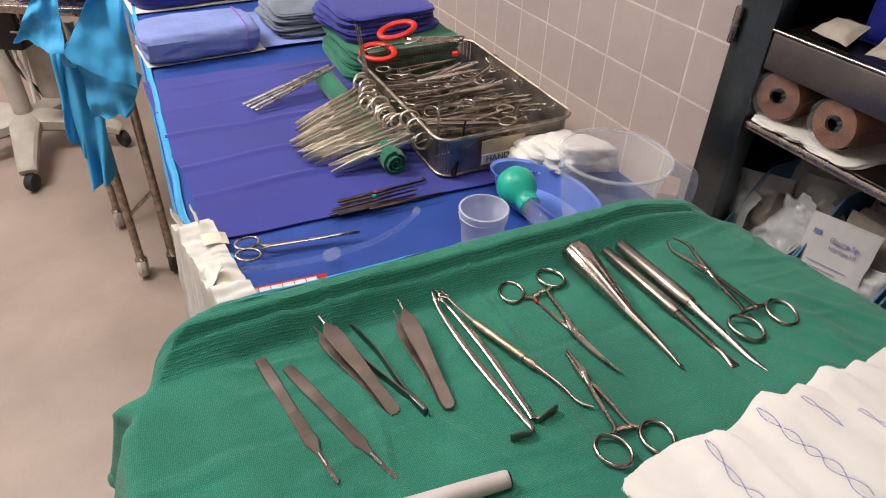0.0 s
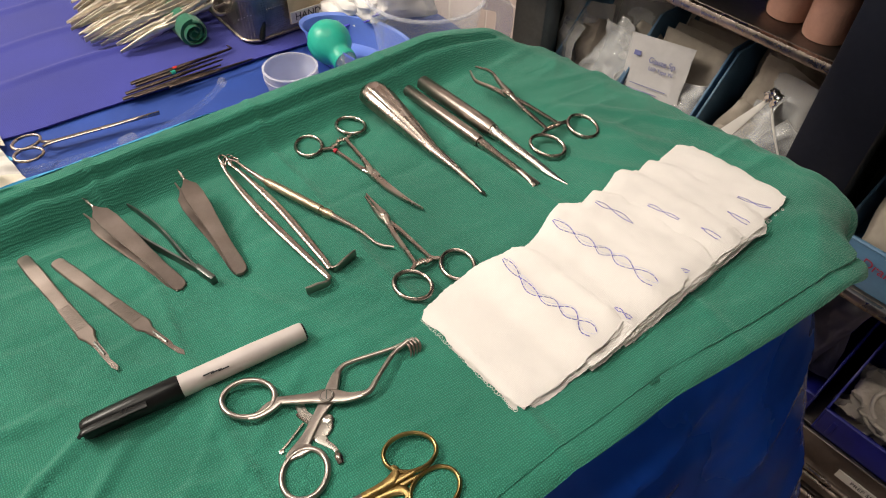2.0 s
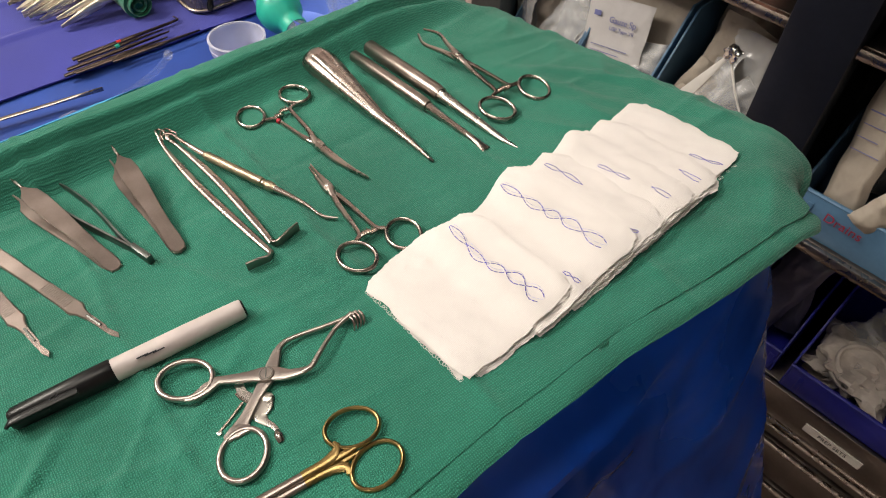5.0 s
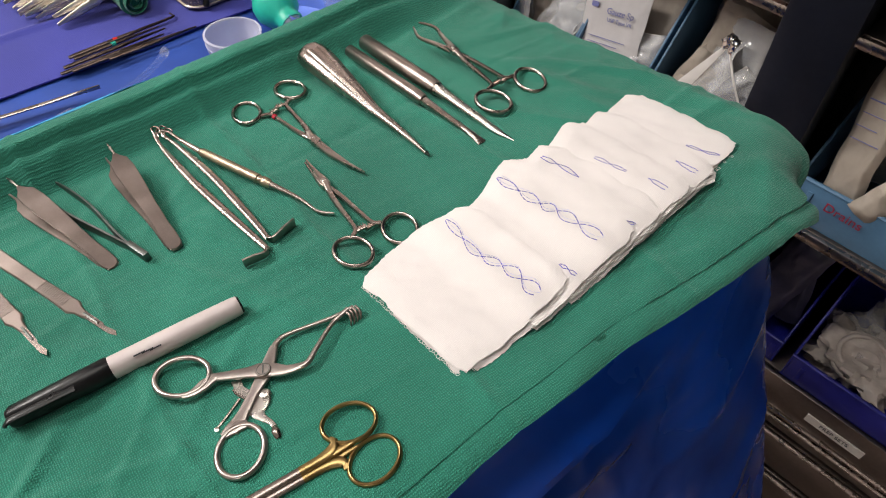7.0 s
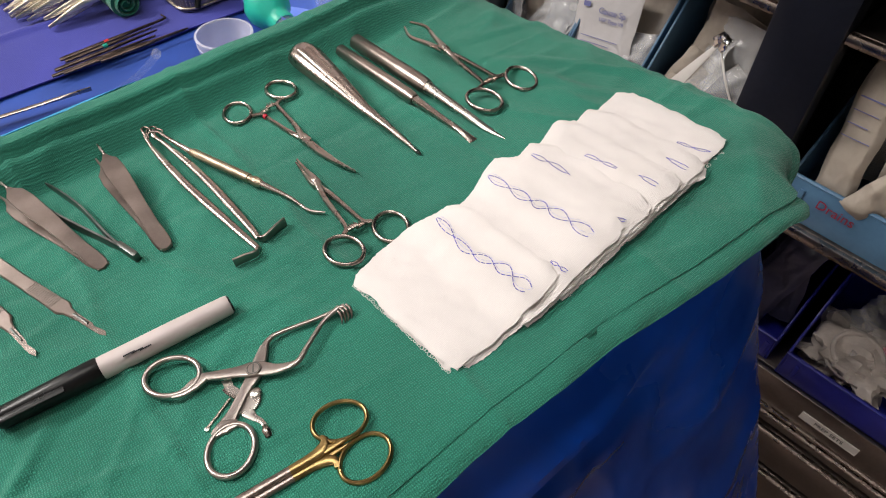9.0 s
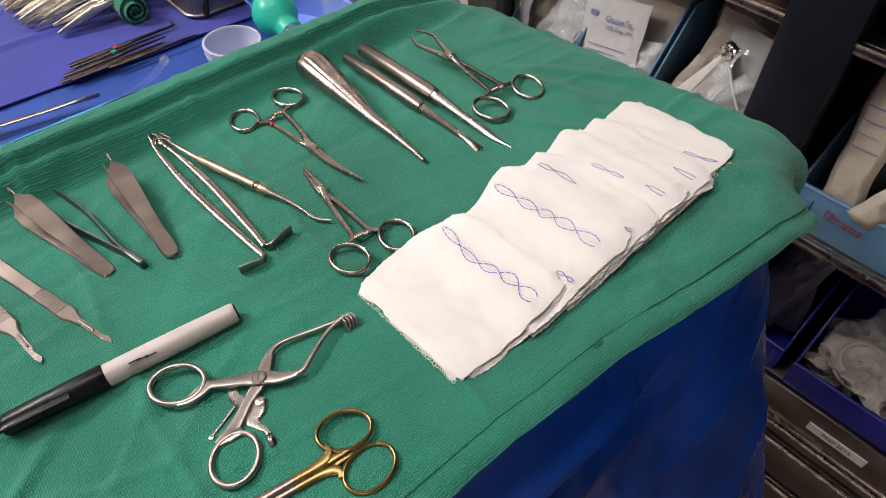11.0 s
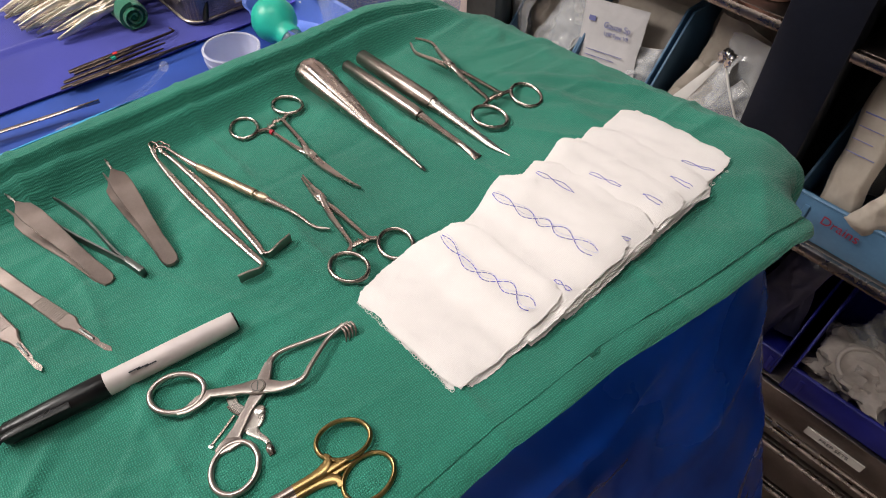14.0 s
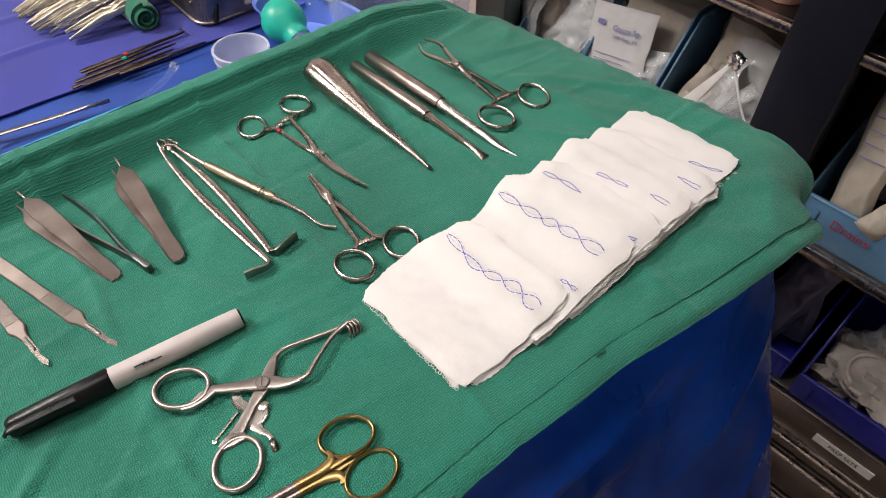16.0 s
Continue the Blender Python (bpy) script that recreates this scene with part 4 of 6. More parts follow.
def hook_retractor(m, length, foot, side, label, bow):
    o = thing("hand_retractor", m, label, "retractor", "hand retractors")
    part("shaft", tube(curve([(0.004, 0, 0.0065), (0.02, bow * 0.6, 0.005), (0.065, bow, 0.0042), (0.12, bow * 0.4, 0.0042), (length, 0, 0.0042)], 8), [0.0015, 0.0013, 0.0024, 0.0027, 0.0022, 0.0017], [0.0011, 0.001, 0.0016, 0.0017, 0.0014, 0.0012], 10, square=0.8), STEEL, o)
    part("foot", tube(curve([(length - 0.001, 0, 0.0042), (length + 0.0025, side * 0.003, 0.0045), (length + 0.001, side * foot * 0.6, 0.0046), (length - 0.0005, side * foot, 0.0044)], 6), 0.0009, [0.0018, 0.0026, 0.0034, 0.0034], 10, square=0.5), STEEL_MATT, o)
    prongs = part("prong_head", tube(curve([(0.008, 0, 0.0062), (0.003, 0.0016, 0.0068), (-0.001, 0.0046, 0.0066), (0.0015, 0.0072, 0.0060), (0.005, 0.0068, 0.0058)], 6), [0.0013, 0.0009, 0.0005]), STEEL, o)
    part("prong", tube(curve([(0.006, 0, 0.0062), (-0.002, 0.001, 0.0080), (-0.0045, 0.0036, 0.0076), (-0.002, 0.006, 0.0068)], 6), [0.0010, 0.0008, 0.0004]), STEEL, prongs)
    return o


hook_retractor(axis((-0.0525, 0.5660), (0.0165, 0.4485), 0.003, -0.003), 0.1365, 0.0195, 1, "slim steel retractor with a flat bent foot", 0.0042)
hook_retractor(axis((-0.0580, 0.5670), (0.0160, 0.4405), 0.003, -0.003), 0.1470, 0.0165, -1, "slim steel retractor lying against its pair", -0.0032)
probe = thing("dissector", axis((-0.0450, 0.5585), (0.0572, 0.4600), 0.006, -0.006) @ Matrix.Diagonal((0.918, 1, 1, 1)), "fine dissector with a knurled brassy handle", "dissector")
part("handle", lathe([(0.0012, 0.03), (0.0024, 0.032), (0.0031, 0.034), (0.0032, 0.088), (0.0026, 0.0885), (0.0026, 0.091), (0.0033, 0.092), (0.0033, 0.096), (0.0022, 0.1)], 20, m=pose(0, 0, 0.0036, 0, 90, 0)), BRASSY, probe, "knurled brassy steel handle")
part("shaft", tube(curve([(0.031, 0, 0.0036), (0.012, 0.0, 0.006), (0.0, 0.0, 0.0085)], 6), [0.0022, 0.0013, 0.0009]), STEEL, probe)
part("shaft", tube(curve([(0.098, 0, 0.0036), (0.125, 0.0, 0.003), (0.143, -0.002, 0.002), (0.154, 0.0016, 0.0022)], 6), [0.0024, 0.0015, 0.0011, 0.0012, 0.0007]), STEEL, probe)
part("hook", tube(curve([(0.0, 0.0, 0.0085), (-0.004, -0.002, 0.0088), (-0.005, -0.005, 0.0085), (-0.002, -0.007, 0.008)], 6), [0.0009, 0.0007, 0.0004]), STEEL, probe)

# elevator with a fluted, tapered handle
lift = thing("elevator", axis((0.0560, 0.6260), (0.1260, 0.5000), 0.009, -0.009) @ Matrix.Diagonal((0.850, 1, 1, 1)), "heavy polished steel elevator with a fluted tapered handle", "elevator")
bm, rings = bmesh.new(), []
for x, r in ((0.0, 0.003), (0.001, 0.0070), (0.004, 0.0098), (0.010, 0.0115), (0.022, 0.0118), (0.04, 0.0104), (0.06, 0.0084), (0.08, 0.0064), (0.1, 0.0044), (0.13, 0.0029), (0.155, 0.0017), (0.1665, 0.0011)):
    ring = []
    for k in range(48):
        f = 2 * math.pi * k / 48
        flute = 1 - (0.09 * max(0, math.cos(f * 8)) if 0.008 < x < 0.085 else 0)
        ring.append(bm.verts.new((x, r * flute * math.cos(f), r * flute * math.sin(f) * 0.9 + max(r * 0.9, 0.0016) + (0.0015 if 0.1 < x < 0.16 else 0))))
    rings.append(ring)
for a, b in zip(rings, rings[1:]):
    for k in range(48):
        bm.faces.new((a[k], a[(k + 1) % 48], b[(k + 1) % 48], b[k]))
bm.faces.new(rings[0][::-1]), bm.faces.new(rings[-1])
part("handle", bm, STEEL, lift)
part("point", tube([(0.166, 0, 0.0026), (0.1695, 0.0004, 0.0018)], [0.0016, 0.0008]), STEEL_DARK, lift)

# two chisels
ch = thing("chisel", axis((0.0887, 0.6345), (0.1638, 0.5035), 0.004, -0.004) @ Matrix.Diagonal((0.955, 1, 1, 1)), "steel chisel with a round handle and flat end", "chisel", "chisels")
part("handle", tube([(0, 0, 0.0046), (0.0015, 0, 0.0046), (0.088, 0, 0.0046), (0.0945, 0, 0.0042)], [0.0036, 0.0047, 0.0047, 0.0042], None, 20), STEEL_CHISEL, ch)
part("shaft", tube(curve([(0.094, 0, 0.0042), (0.12, 0, 0.0034), (0.143, 0, 0.003), (0.152, 0, 0.0022), (0.158, 0, 0.0016)], 6), [0.0034, 0.0025, 0.0022, 0.0028, 0.0036], [0.0032, 0.0024, 0.0018, 0.0011, 0.0005], 10, square=0.8), STEEL, ch)
ch = thing("chisel", axis((0.1018, 0.6415), (0.183, 0.4985), 0.004, -0.004) @ Matrix.Diagonal((0.962, 1, 1, 1)), "steel chisel with a round handle and curved tip", "chisel", "chisels")
part("handle", tube([(0, 0, 0.0062), (0.002, 0, 0.0062), (0.086, 0, 0.0062), (0.0915, 0, 0.0060)], [0.0044, 0.0060, 0.0060, 0.0054], None, 20), STEEL_CHISEL, ch)
part("shaft", tube(curve([(0.091, 0, 0.006), (0.1, 0, 0.0055), (0.13, 0, 0.0042), (0.155, 0.0006, 0.0026), (0.1705, 0.0026, 0.0014)], 6), [0.0050, 0.0042, 0.0034, 0.0026, 0.0008], [0.0048, 0.004, 0.0028, 0.0014, 0.0006], 12), STEEL_BRIGHT, ch)

# marker pen
pen = thing("marker_pen", axis((0.0, 0.4005), (-0.1145, 0.3565), 0.0), "gray permanent marker with a black clip cap", "marker pen")
LIE = pose(0, 0, 0.0062, 0, 90, 0)
part("barrel", lathe([(0.0, 0.0), (0.0048, 0.0), (0.0054, 0.0008), (0.0056, 0.003), (0.0061, 0.03), (0.0062, 0.0705)], 28, m=LIE), PEN_GRAY, pen)
part("end_plug", lathe([(0.0, -0.0006), (0.0046, -0.0006), (0.0051, 0.0004), (0.0051, 0.0008)], 28, m=LIE), BLACK, pen)
cap = part("cap", lathe([(0.0063, 0.0702), (0.0068, 0.071), (0.0067, 0.085), (0.0060, 0.118), (0.0046, 0.1205), (0.0, 0.1213)], 28, m=LIE), BLACK, pen, "black plastic cap")
part("clip", tube(curve([(0.1215, 0.004, 0.0082), (0.119, 0.005, 0.0108), (0.105, 0.0052, 0.0112), (0.088, 0.0052, 0.0110)], 6), 0.0021, 0.0009, 10, square=0.6), BLACK, cap)
for k in range(3):
    part("logo_bar", box(0, 0.006, -0.0003, 0.0004, -0.0006, 0.0006), INK_DARK, pen, "", pose(0.044 + 0.004 * k, 0.0042, 0.0104 + 0.0007 * k, -45, 0, 0))

# self-retaining spreader
sp = thing("self_retaining_spreader", TRAY @ pose(0.0105, 0.3575, 0, 0, 0, 23.7), "bright steel self-retaining wound spreader with toothed ends", "spreader")


def strap(points, widths, z, thick, n=8):
    """A flat bar of changing width with rounded edges, along a bent line."""
    return tube(curve([(x, y, z) for x, y in points], n), widths, thick, 14, square=0.45)


def flat_ring(cx, cy, a, b, turn, z, r):
    """A finger ring with a flattened band."""
    return oval(cx, cy, a, b, turn, z, r, r * 1.1, n=44)


z = 0.0048
arm = part("arm", strap(((-0.0235, 0.0105), (-0.015, 0.0058), (-0.006, 0.0012), (0.001, -0.0024), (0.0085, -0.0085), (0.0160, -0.0115)), [0.0022, 0.0026, 0.0029, 0.0042, 0.0040, 0.0027, 0.0019], z, 0.0012), STEEL_SATIN, sp, "satin steel handle arm")
part("ring_root", strap(((-0.0395, 0.0090), (-0.034, 0.0078), (-0.028, 0.0088), (-0.0215, 0.0096)), [0.0014, 0.0024, 0.0034, 0.0024], z, 0.0013), STEEL_SATIN, arm)
part("finger_ring", flat_ring(-0.0352, 0.0204, 0.0140, 0.0112, 142, z, 0.0016), STEEL_SATIN, arm)
part("blade_arm", tube(curve([(0.0150, -0.0112, z), (0.0205, -0.0112, z), (0.0285, -0.0060, z), (0.0419, 0.0018, z), (0.0535, 0.0046, z + 0.0008)], 8), [0.0021, 0.0017, 0.0014, 0.0013, 0.0017], [0.0014, 0.0013, 0.0012, 0.0013], 12), STEEL_SATIN, arm)
z = 0.0030
arm = part("arm", strap(((-0.0250, -0.0210), (-0.0185, -0.0165), (-0.0100, -0.0096), (0.0, -0.0024), (0.0055, 0.0034), (0.0105, 0.0090)), [0.0040, 0.0030, 0.0027, 0.0040, 0.0034, 0.0022], z, 0.0012), STEEL_SATIN, sp, "satin steel handle arm")
part("ring_root", strap(((-0.0320, -0.0222), (-0.0255, -0.0212), (-0.0195, -0.0232)), [0.0020, 0.0042, 0.0020], z, 0.0013), STEEL_SATIN, arm)
part("finger_ring", flat_ring(-0.0280, -0.0338, 0.0130, 0.0110, 54, z, 0.0016), STEEL_SATIN, arm)
part("blade_arm", tube(curve([(0.0098, 0.0084, z), (0.0145, 0.0114, z), (0.0215, 0.0116, z), (0.0441, 0.0062, z + 0.0006), (0.0568, 0.0044, z + 0.0014)], 8), [0.0022, 0.0017, 0.0014, 0.0013, 0.0018], [0.0014, 0.0013, 0.0012, 0.0014], 12), STEEL_SATIN, arm)
for k in range(4):
    tooth = tube(curve([(0.0515 + 0.0020 * k, 0.0040, 0.0056), (0.0520 + 0.0020 * k, 0.0006, 0.0052), (0.0512 + 0.0020 * k, -0.0020, 0.0034), (0.0500 + 0.0020 * k, -0.0030, 0.0012)], 6), [0.0008, 0.0008, 0.0003])
    part("tooth", tooth, STEEL_MATT, sp, "curved tooth")
part("pivot", lathe([(0.0040, 0), (0.0040, 0.0004), (0.0036, 0.0008), (0, 0.0009)], 28), STEEL_SATIN, sp, "", pose(-0.0004, -0.0022, 0.0060))
part("pivot_groove", oval(-0.0004, -0.0022, 0.0031, 0.0031, 0, 0.0068, 0.0002), STEEL_DARK, sp)
part("slot", box(-0.0026, 0.0026, -0.0003, 0.0003, 0, 0.0003), STEEL_DARK, sp, "", pose(-0.0004, -0.0022, 0.0068, 0, 0, 62))
quad = plate([(-0.0165, 0.0045), (-0.0118, 0.0030), (-0.0122, -0.0020), (-0.0100, -0.0072), (-0.0135, -0.0105), (-0.0158, -0.0070), (-0.0170, -0.0020)], 0.0008, 0.0020, 0.0003)
part("ratchet_quadrant", quad, STEEL_BRIGHT, sp, "bright toothed ratchet plate")
for k in range(9):
    f = k / 8
    part("ratchet_tooth", box(-0.0009, 0.0009, -0.0004, 0.0004, 0.0008, 0.0020), STEEL, sp, "", pose(-0.0172 + 0.0010 * f + 0.0028 * f * f, -0.0008 - 0.0096 * f, 0, 0, 0, 8 + 40 * f))
lever = part("release_lever", strap(((-0.0052, -0.0118), (-0.0085, -0.0155), (-0.0128, -0.0190), (-0.0122, -0.0240), (-0.0098, -0.0300), (-0.0106, -0.0375)), [0.0030, 0.0042, 0.0040, 0.0020, 0.0013, 0.0019], 0.0016, 0.0009), STEEL_BRIGHT, sp, "bright release lever")
part("lever_knob", lathe([(0.0, 0), (0.0030, 0), (0.0030, 0.0016), (0.0022, 0.0022), (0, 0.0022)], 20, m=pose(-0.0056, -0.0128, 0.0010)), STEEL_BRIGHT, lever)
part("lever_tip", tube(curve([(-0.0098, -0.0315, 0.0020), (-0.0104, -0.0350, 0.0030), (-0.0108, -0.0385, 0.0024)], 5), [0.0013, 0.0021, 0.0014], [0.0008, 0.0016, 0.0010], 10), STEEL, lever)
part("spring", strap(((-0.0330, -0.0160), (-0.0260, -0.0125), (-0.0170, -0.0075)), 0.0007, 0.0016, 0.0010), STEEL, sp)
part("spring_screw", lathe([(0.0012, 0), (0.0012, 0.0006), (0, 0.0009)], 12), STEEL_BRIGHT, sp, "", pose(-0.0328, -0.0166, 0.0026))

# gold-ringed scissors
sc = thing("gold_scissors", axis((-0.052, 0.2695), (0.0535, 0.3065)), "fine steel scissors with gilded finger rings", "scissors")
for s in (1, -1):
    z = 0.003 + 0.0008 * s
    blade = part("blade", tube(curve([(0, s * 0.0004, z), (0.03, s * 0.0014, z), (0.05, s * 0.0013, z), (0.084, s * 0.0015, z)], 8), [0.0006, 0.0020, 0.0023, 0.0021], [0.0006, 0.0013, 0.0014, 0.0015], 10, square=0.7), STEEL_MATT, sc)
    part("shank", tube(curve([(0.082, s * 0.0015, z), (0.092, s * 0.0016, z), (0.0985, s * 0.0026, z), (0.1015, s * 0.0056, z), (0.1006, s * 0.0086, z)], 6), [0.0022, 0.0024, 0.0030, 0.0022, 0.0013], [0.0016, 0.0016, 0.0014], 10, square=0.7), GOLD, blade, "gilded shank")
    part("finger_ring", oval(0.1118 + 0.0010 * (1 - s), s * 0.0112, 0.0131, 0.0102, s * -16, z, 0.0012, 0.0014, n=44), GOLD, blade, "gilded ring")
    part("web", strap(((0.0985, s * 0.0012), (0.1050, s * 0.0010), (0.1120, s * 0.0012)), [0.0020, 0.0014, 0.0007], z, 0.0012), GOLD, blade)
part("screw", lathe([(0.0016, 0), (0.0016, 0.0005), (0, 0.0008)], 16), STEEL_BRIGHT, sc, "", pose(0.04, 0, 0.005))

# ---- the row of gauze pads ----
FLIP = TRAY @ pose(0.067, 0.4045, 0, 0, 0, 29.7)      # x along the row; the pads reach to negative y
PLY, PLIES = 0.0014, 3
# each pad lies on the next one along the row: start, end, upper and lower side, bulge of the upper side
PADS = [(-0.001, 0.079, -0.0035, -0.0850, 0.0075), (0.045, 0.131, -0.0060, -0.0890, 0.0135), (0.072, 0.157, -0.0085, -0.0905, 0.0100),
        (0.100, 0.187, -0.0085, -0.0885, 0.0145), (0.128, 0.214, -0.0090, -0.0890, 0.0095), (0.160, 0.2475, -0.0080, -0.0855, 0.0075)]


def pad_base(k, x):
    """Height of the heap under pad k."""
    return 0.0010 + sum(0.86 * PLY * PLIES * soft((x - a + 0.010) / 0.02) * soft((b + 0.010 - x) / 0.016) for a, b, *_ in PADS[k + 1:])


def pad_relief(k, x, y):
    seed = 1.7 * k + 0.3
    h = 0.0006 * wob(x, y, 0, 60, seed) + 0.0004 * wob(x, y, 0, 150, seed + 2)
    # soft pulls from the folded end towards the free sides
    return h + 0.0032 * max(0, 0.16 - abs(wob(x * 1.0 + 0.25 * y, y * 0.30, 0, 42, seed + 5))) * (0.5 + wob(x, y, 0, 25, seed + 8))


def gauze_ply(k, q):
    """One ply of a pad: soft, with a netted uneven edge, draped over the pads under it."""
    x0, x1, y0, y1, bulge = PADS[k]
    bm, seed = bmesh.new(), 1.7 * k + 0.3 + 5.1 * q
    nx, ny = 44, 44
    dx, dy = 0.0016 * wob(q, seed, 0, 3.3, seed), 0.0026 * wob(seed, q, 0, 2.7, seed + 4)
    top, low = [], []
    for j in range(ny + 1):
        rt, rl = [], []
        for i in range(nx + 1):
            u, v = i / nx, j / ny
            edge = i in (0, nx) or j in (0, ny)
            net = 0.0006 * abs(math.sin(i * 1.9 + seed)) + 0.0005 * abs(math.sin(j * 2.3 + seed)) if edge else 0.0
            swell = bulge * (math.sin(math.pi * u) ** 0.8 if k == 0 else min(1, max(0, (u - 0.4) / 0.5))) - 0.0085 * soft((u - 0.91) / 0.09) * (1 if k else 0.6) - 0.0030 * soft((0.07 - u) / 0.07)
            top_y = y0 + dy + swell + 0.0016 * wob(u * 6, q, 0, 1, seed + 9)
            low_y = y1 + dy - 0.0010 * (PLIES - 1 - q) + 0.0022 * wob(u * 8, q, 0, 1, seed + 3) + 0.0030 * soft((u - 0.9) / 0.1)
            y = top_y + (low_y - top_y) * v + net * (1 if v < 0.5 else -1)
            x = x0 + dx + (x1 - x0) * u + 0.0018 * wob(v * 7, q, 0, 1, seed) * (0.3 + abs(2 * u - 1)) + net * (-1 if u < 0.5 else 1) - 0.0030 * soft((v - 0.9) / 0.1) * (u - 0.5)
            e = min(u * 1.3, (1 - u) * 1.6, v, 1 - v)
            sag = min(1, e * 16) ** 0.5
            base = pad_base(k, x) * (0.80 + 0.20 * min(1, min(v, 1 - v) * 9)) + PLY * q
            relief = pad_relief(k, x, y) if q == PLIES - 1 else 0.0
            mid_z = base + PLY * 0.5
            rt.append(bm.verts.new((x, y, mid_z + PLY * 0.5 * sag + relief)))
            rl.append(rt[-1] if edge else bm.verts.new((x, y, mid_z - PLY * 0.5 * sag)))
        top.append(rt), low.append(rl)
    for j in range(ny):
        for i in range(nx):
            bm.faces.new((top[j][i], top[j][i + 1], top[j + 1][i + 1], top[j + 1][i]))
            quad = list(dict.fromkeys((low[j][i], low[j + 1][i], low[j + 1][i + 1], low[j][i + 1])))
            if len(quad) > 2 and any(v not in (top[j][i], top[j][i + 1], top[j + 1][i + 1], top[j + 1][i]) for v in quad):
                bm.faces.new(quad)
    return bm


def stitch(k, line, amp, turns, phase, grow=0.0, r=0.00026, gap=2):
    """A dashed thread that weaves about a line across pad k, lying on it."""
    way = curve([(x, y, 0) for x, y in line], 40)
    n, dash, pts = len(way) - 1, bmesh.new(), []
    for i, q in enumerate(way):
        t = i / n
        x = q.x + (amp + grow * t * t) * math.sin(turns * math.pi * t + phase) + 0.0007 * wob(t * 5, phase, 0, 1, k)
        pts.append((x, q.y, pad_base(k, x) + PLY * PLIES + pad_relief(k, x, q.y) + 0.0002))
    step = 5
    for i in range(0, n - step, step):
        tube(pts[i:i + step + 2 - gap], r, r * 0.6, 6, bm=dash)
    return dash


BRAIDS = [(0, ((0.0620, -0.004), (0.0570, -0.036), (0.0612, -0.058), (0.0600, -0.0825)), 0.0022, 5.0, 0.0030),
          (1, ((0.1070, -0.002), (0.1085, -0.032), (0.1118, -0.053), (0.1118, -0.0835)), 0.0030, 5.0, 0.0016)]
TAILS = [(2, ((0.1410, -0.008), (0.1425, -0.022), (0.1430, -0.040)), 0.0016, 2.0), (3, ((0.1644, -0.032), (0.1678, -0.058)), 0.0012, 2.0),
         (3, ((0.1705, -0.068), (0.1718, -0.083)), 0.0020, 1.0), (4, ((0.2000, -0.068), (0.2010, -0.086)), 0.0020, 1.0),
         (5, ((0.2215, -0.062), (0.2250, -0.074), (0.2290, -0.084)), 0.0012, 2.0), (2, ((0.1325, -0.080), (0.1355, -0.0865)), 0.0012, 1.0),
         (1, ((0.0838, -0.074), (0.0845, -0.0875)), 0.0012, 2.0)]


def lace(k):
    """The netted selvage of a pad: a row of small loops along its near end and lower side."""
    x0, x1, y0, y1, _ = PADS[k]
    bm, rnd_lace = bmesh.new(), random.Random(40 + k)
    side = [(x0 - 0.0004, y0 + (y1 - y0) * i / 44, 0) for i in range(1, 44)] if k == 0 else []
    low = [(x0 + (x1 - x0) * i / 44, y1 - 0.0012 + 0.0014 * wob(i * 0.4, k, 0, 1, 3), 1) for i in range(2, 39)]
    for x, y, way in side + low:
        z = pad_base(k, x) * 0.8 + PLY * (0.6 + rnd_lace.random())
        r = 0.0007 + 0.0005 * rnd_lace.random()
        oval(x - (0.0006 if not way else 0), y - (0.0006 if way else 0), r * 1.2, r, 90 * rnd_lace.random(), z, 0.00016, 0.00016, bm=bm, n=7)
    return bm


PALE_STRAND = material("faint_blue_thread", (0.60, 0.60, 0.80), 0.85, 0, 200, 0.15)
for k in range(len(PADS)):
    pad = thing("gauze_pad", FLIP, "white folded gauze pad with blue thread, overlapping its neighbours", "gauze pad", "gauze pads")
    for q in range(PLIES):
        part("ply", gauze_ply(k, q), GAUZE, pad)
    part("lace_edge", lace(k), GAUZE, pad, "netted gauze selvage")
    for which, line, amp, turns, grow in BRAIDS:
        if which == k:
            for phase in (0.2, math.pi + 0.2):
                part("marker_thread", stitch(k, line, amp, turns, phase, grow), STRAND, pad, "blue stitched thread")
                part("faint_thread", stitch(k, [(x + 0.0016, y - 0.001) for x, y in line], amp * 0.8, turns, phase + 0.5, grow, 0.00016, 2), PALE_STRAND, pad, "blue thread showing faintly through the gauze")
    for which, line, amp, turns in TAILS:
        if which == k:
            for phase in (0.3, math.pi + 0.5) if turns > 1 else (0.1, 2.6):
                part("marker_thread", stitch(k, line, amp, turns, phase), STRAND, pad, "blue stitched thread")


# ---- the back table ----
back = thing("back_table", TABLE, "long instrument table covered with a blue drape", "table")
TL, TW0, TW1 = (-0.34, 1.75), 0.0, 0.625


def inset(x, y):
    """How the drape's free edge wanders from the table's straight side."""
    e = 0.03 * min(1, max(0, y) / 0.9) + 0.05 * min(1, max(0, -y) / 0.12)
    return x + e * (1 - max(0, x) / 0.58)


def table_drape(u, v):
    x, y, z = table_drape_flat(u, v)
    return (inset(x, y), y, z)


def table_drape_flat(u, v):
    y = TL[0] + (TL[1] - TL[0]) * v
    x = -0.004 + u * 0.579
    h = 0.0012 * wob(x, y, 0, 12, 3) + 0.0018 * wob(x, y, 0, 4, 8)
    if x < 0.0:
        d = -x
        t = min(d / 0.012, math.pi / 2)
        return (-0.012 * math.sin(t) - 0.01 * wob(y, d, 0, 7, 2) * min(1, d * 8), y, -0.001 - 0.012 * (1 - math.cos(t)) - max(0, d - 0.0188) + h * 0.3)
    return (x, y, h - 0.0025)


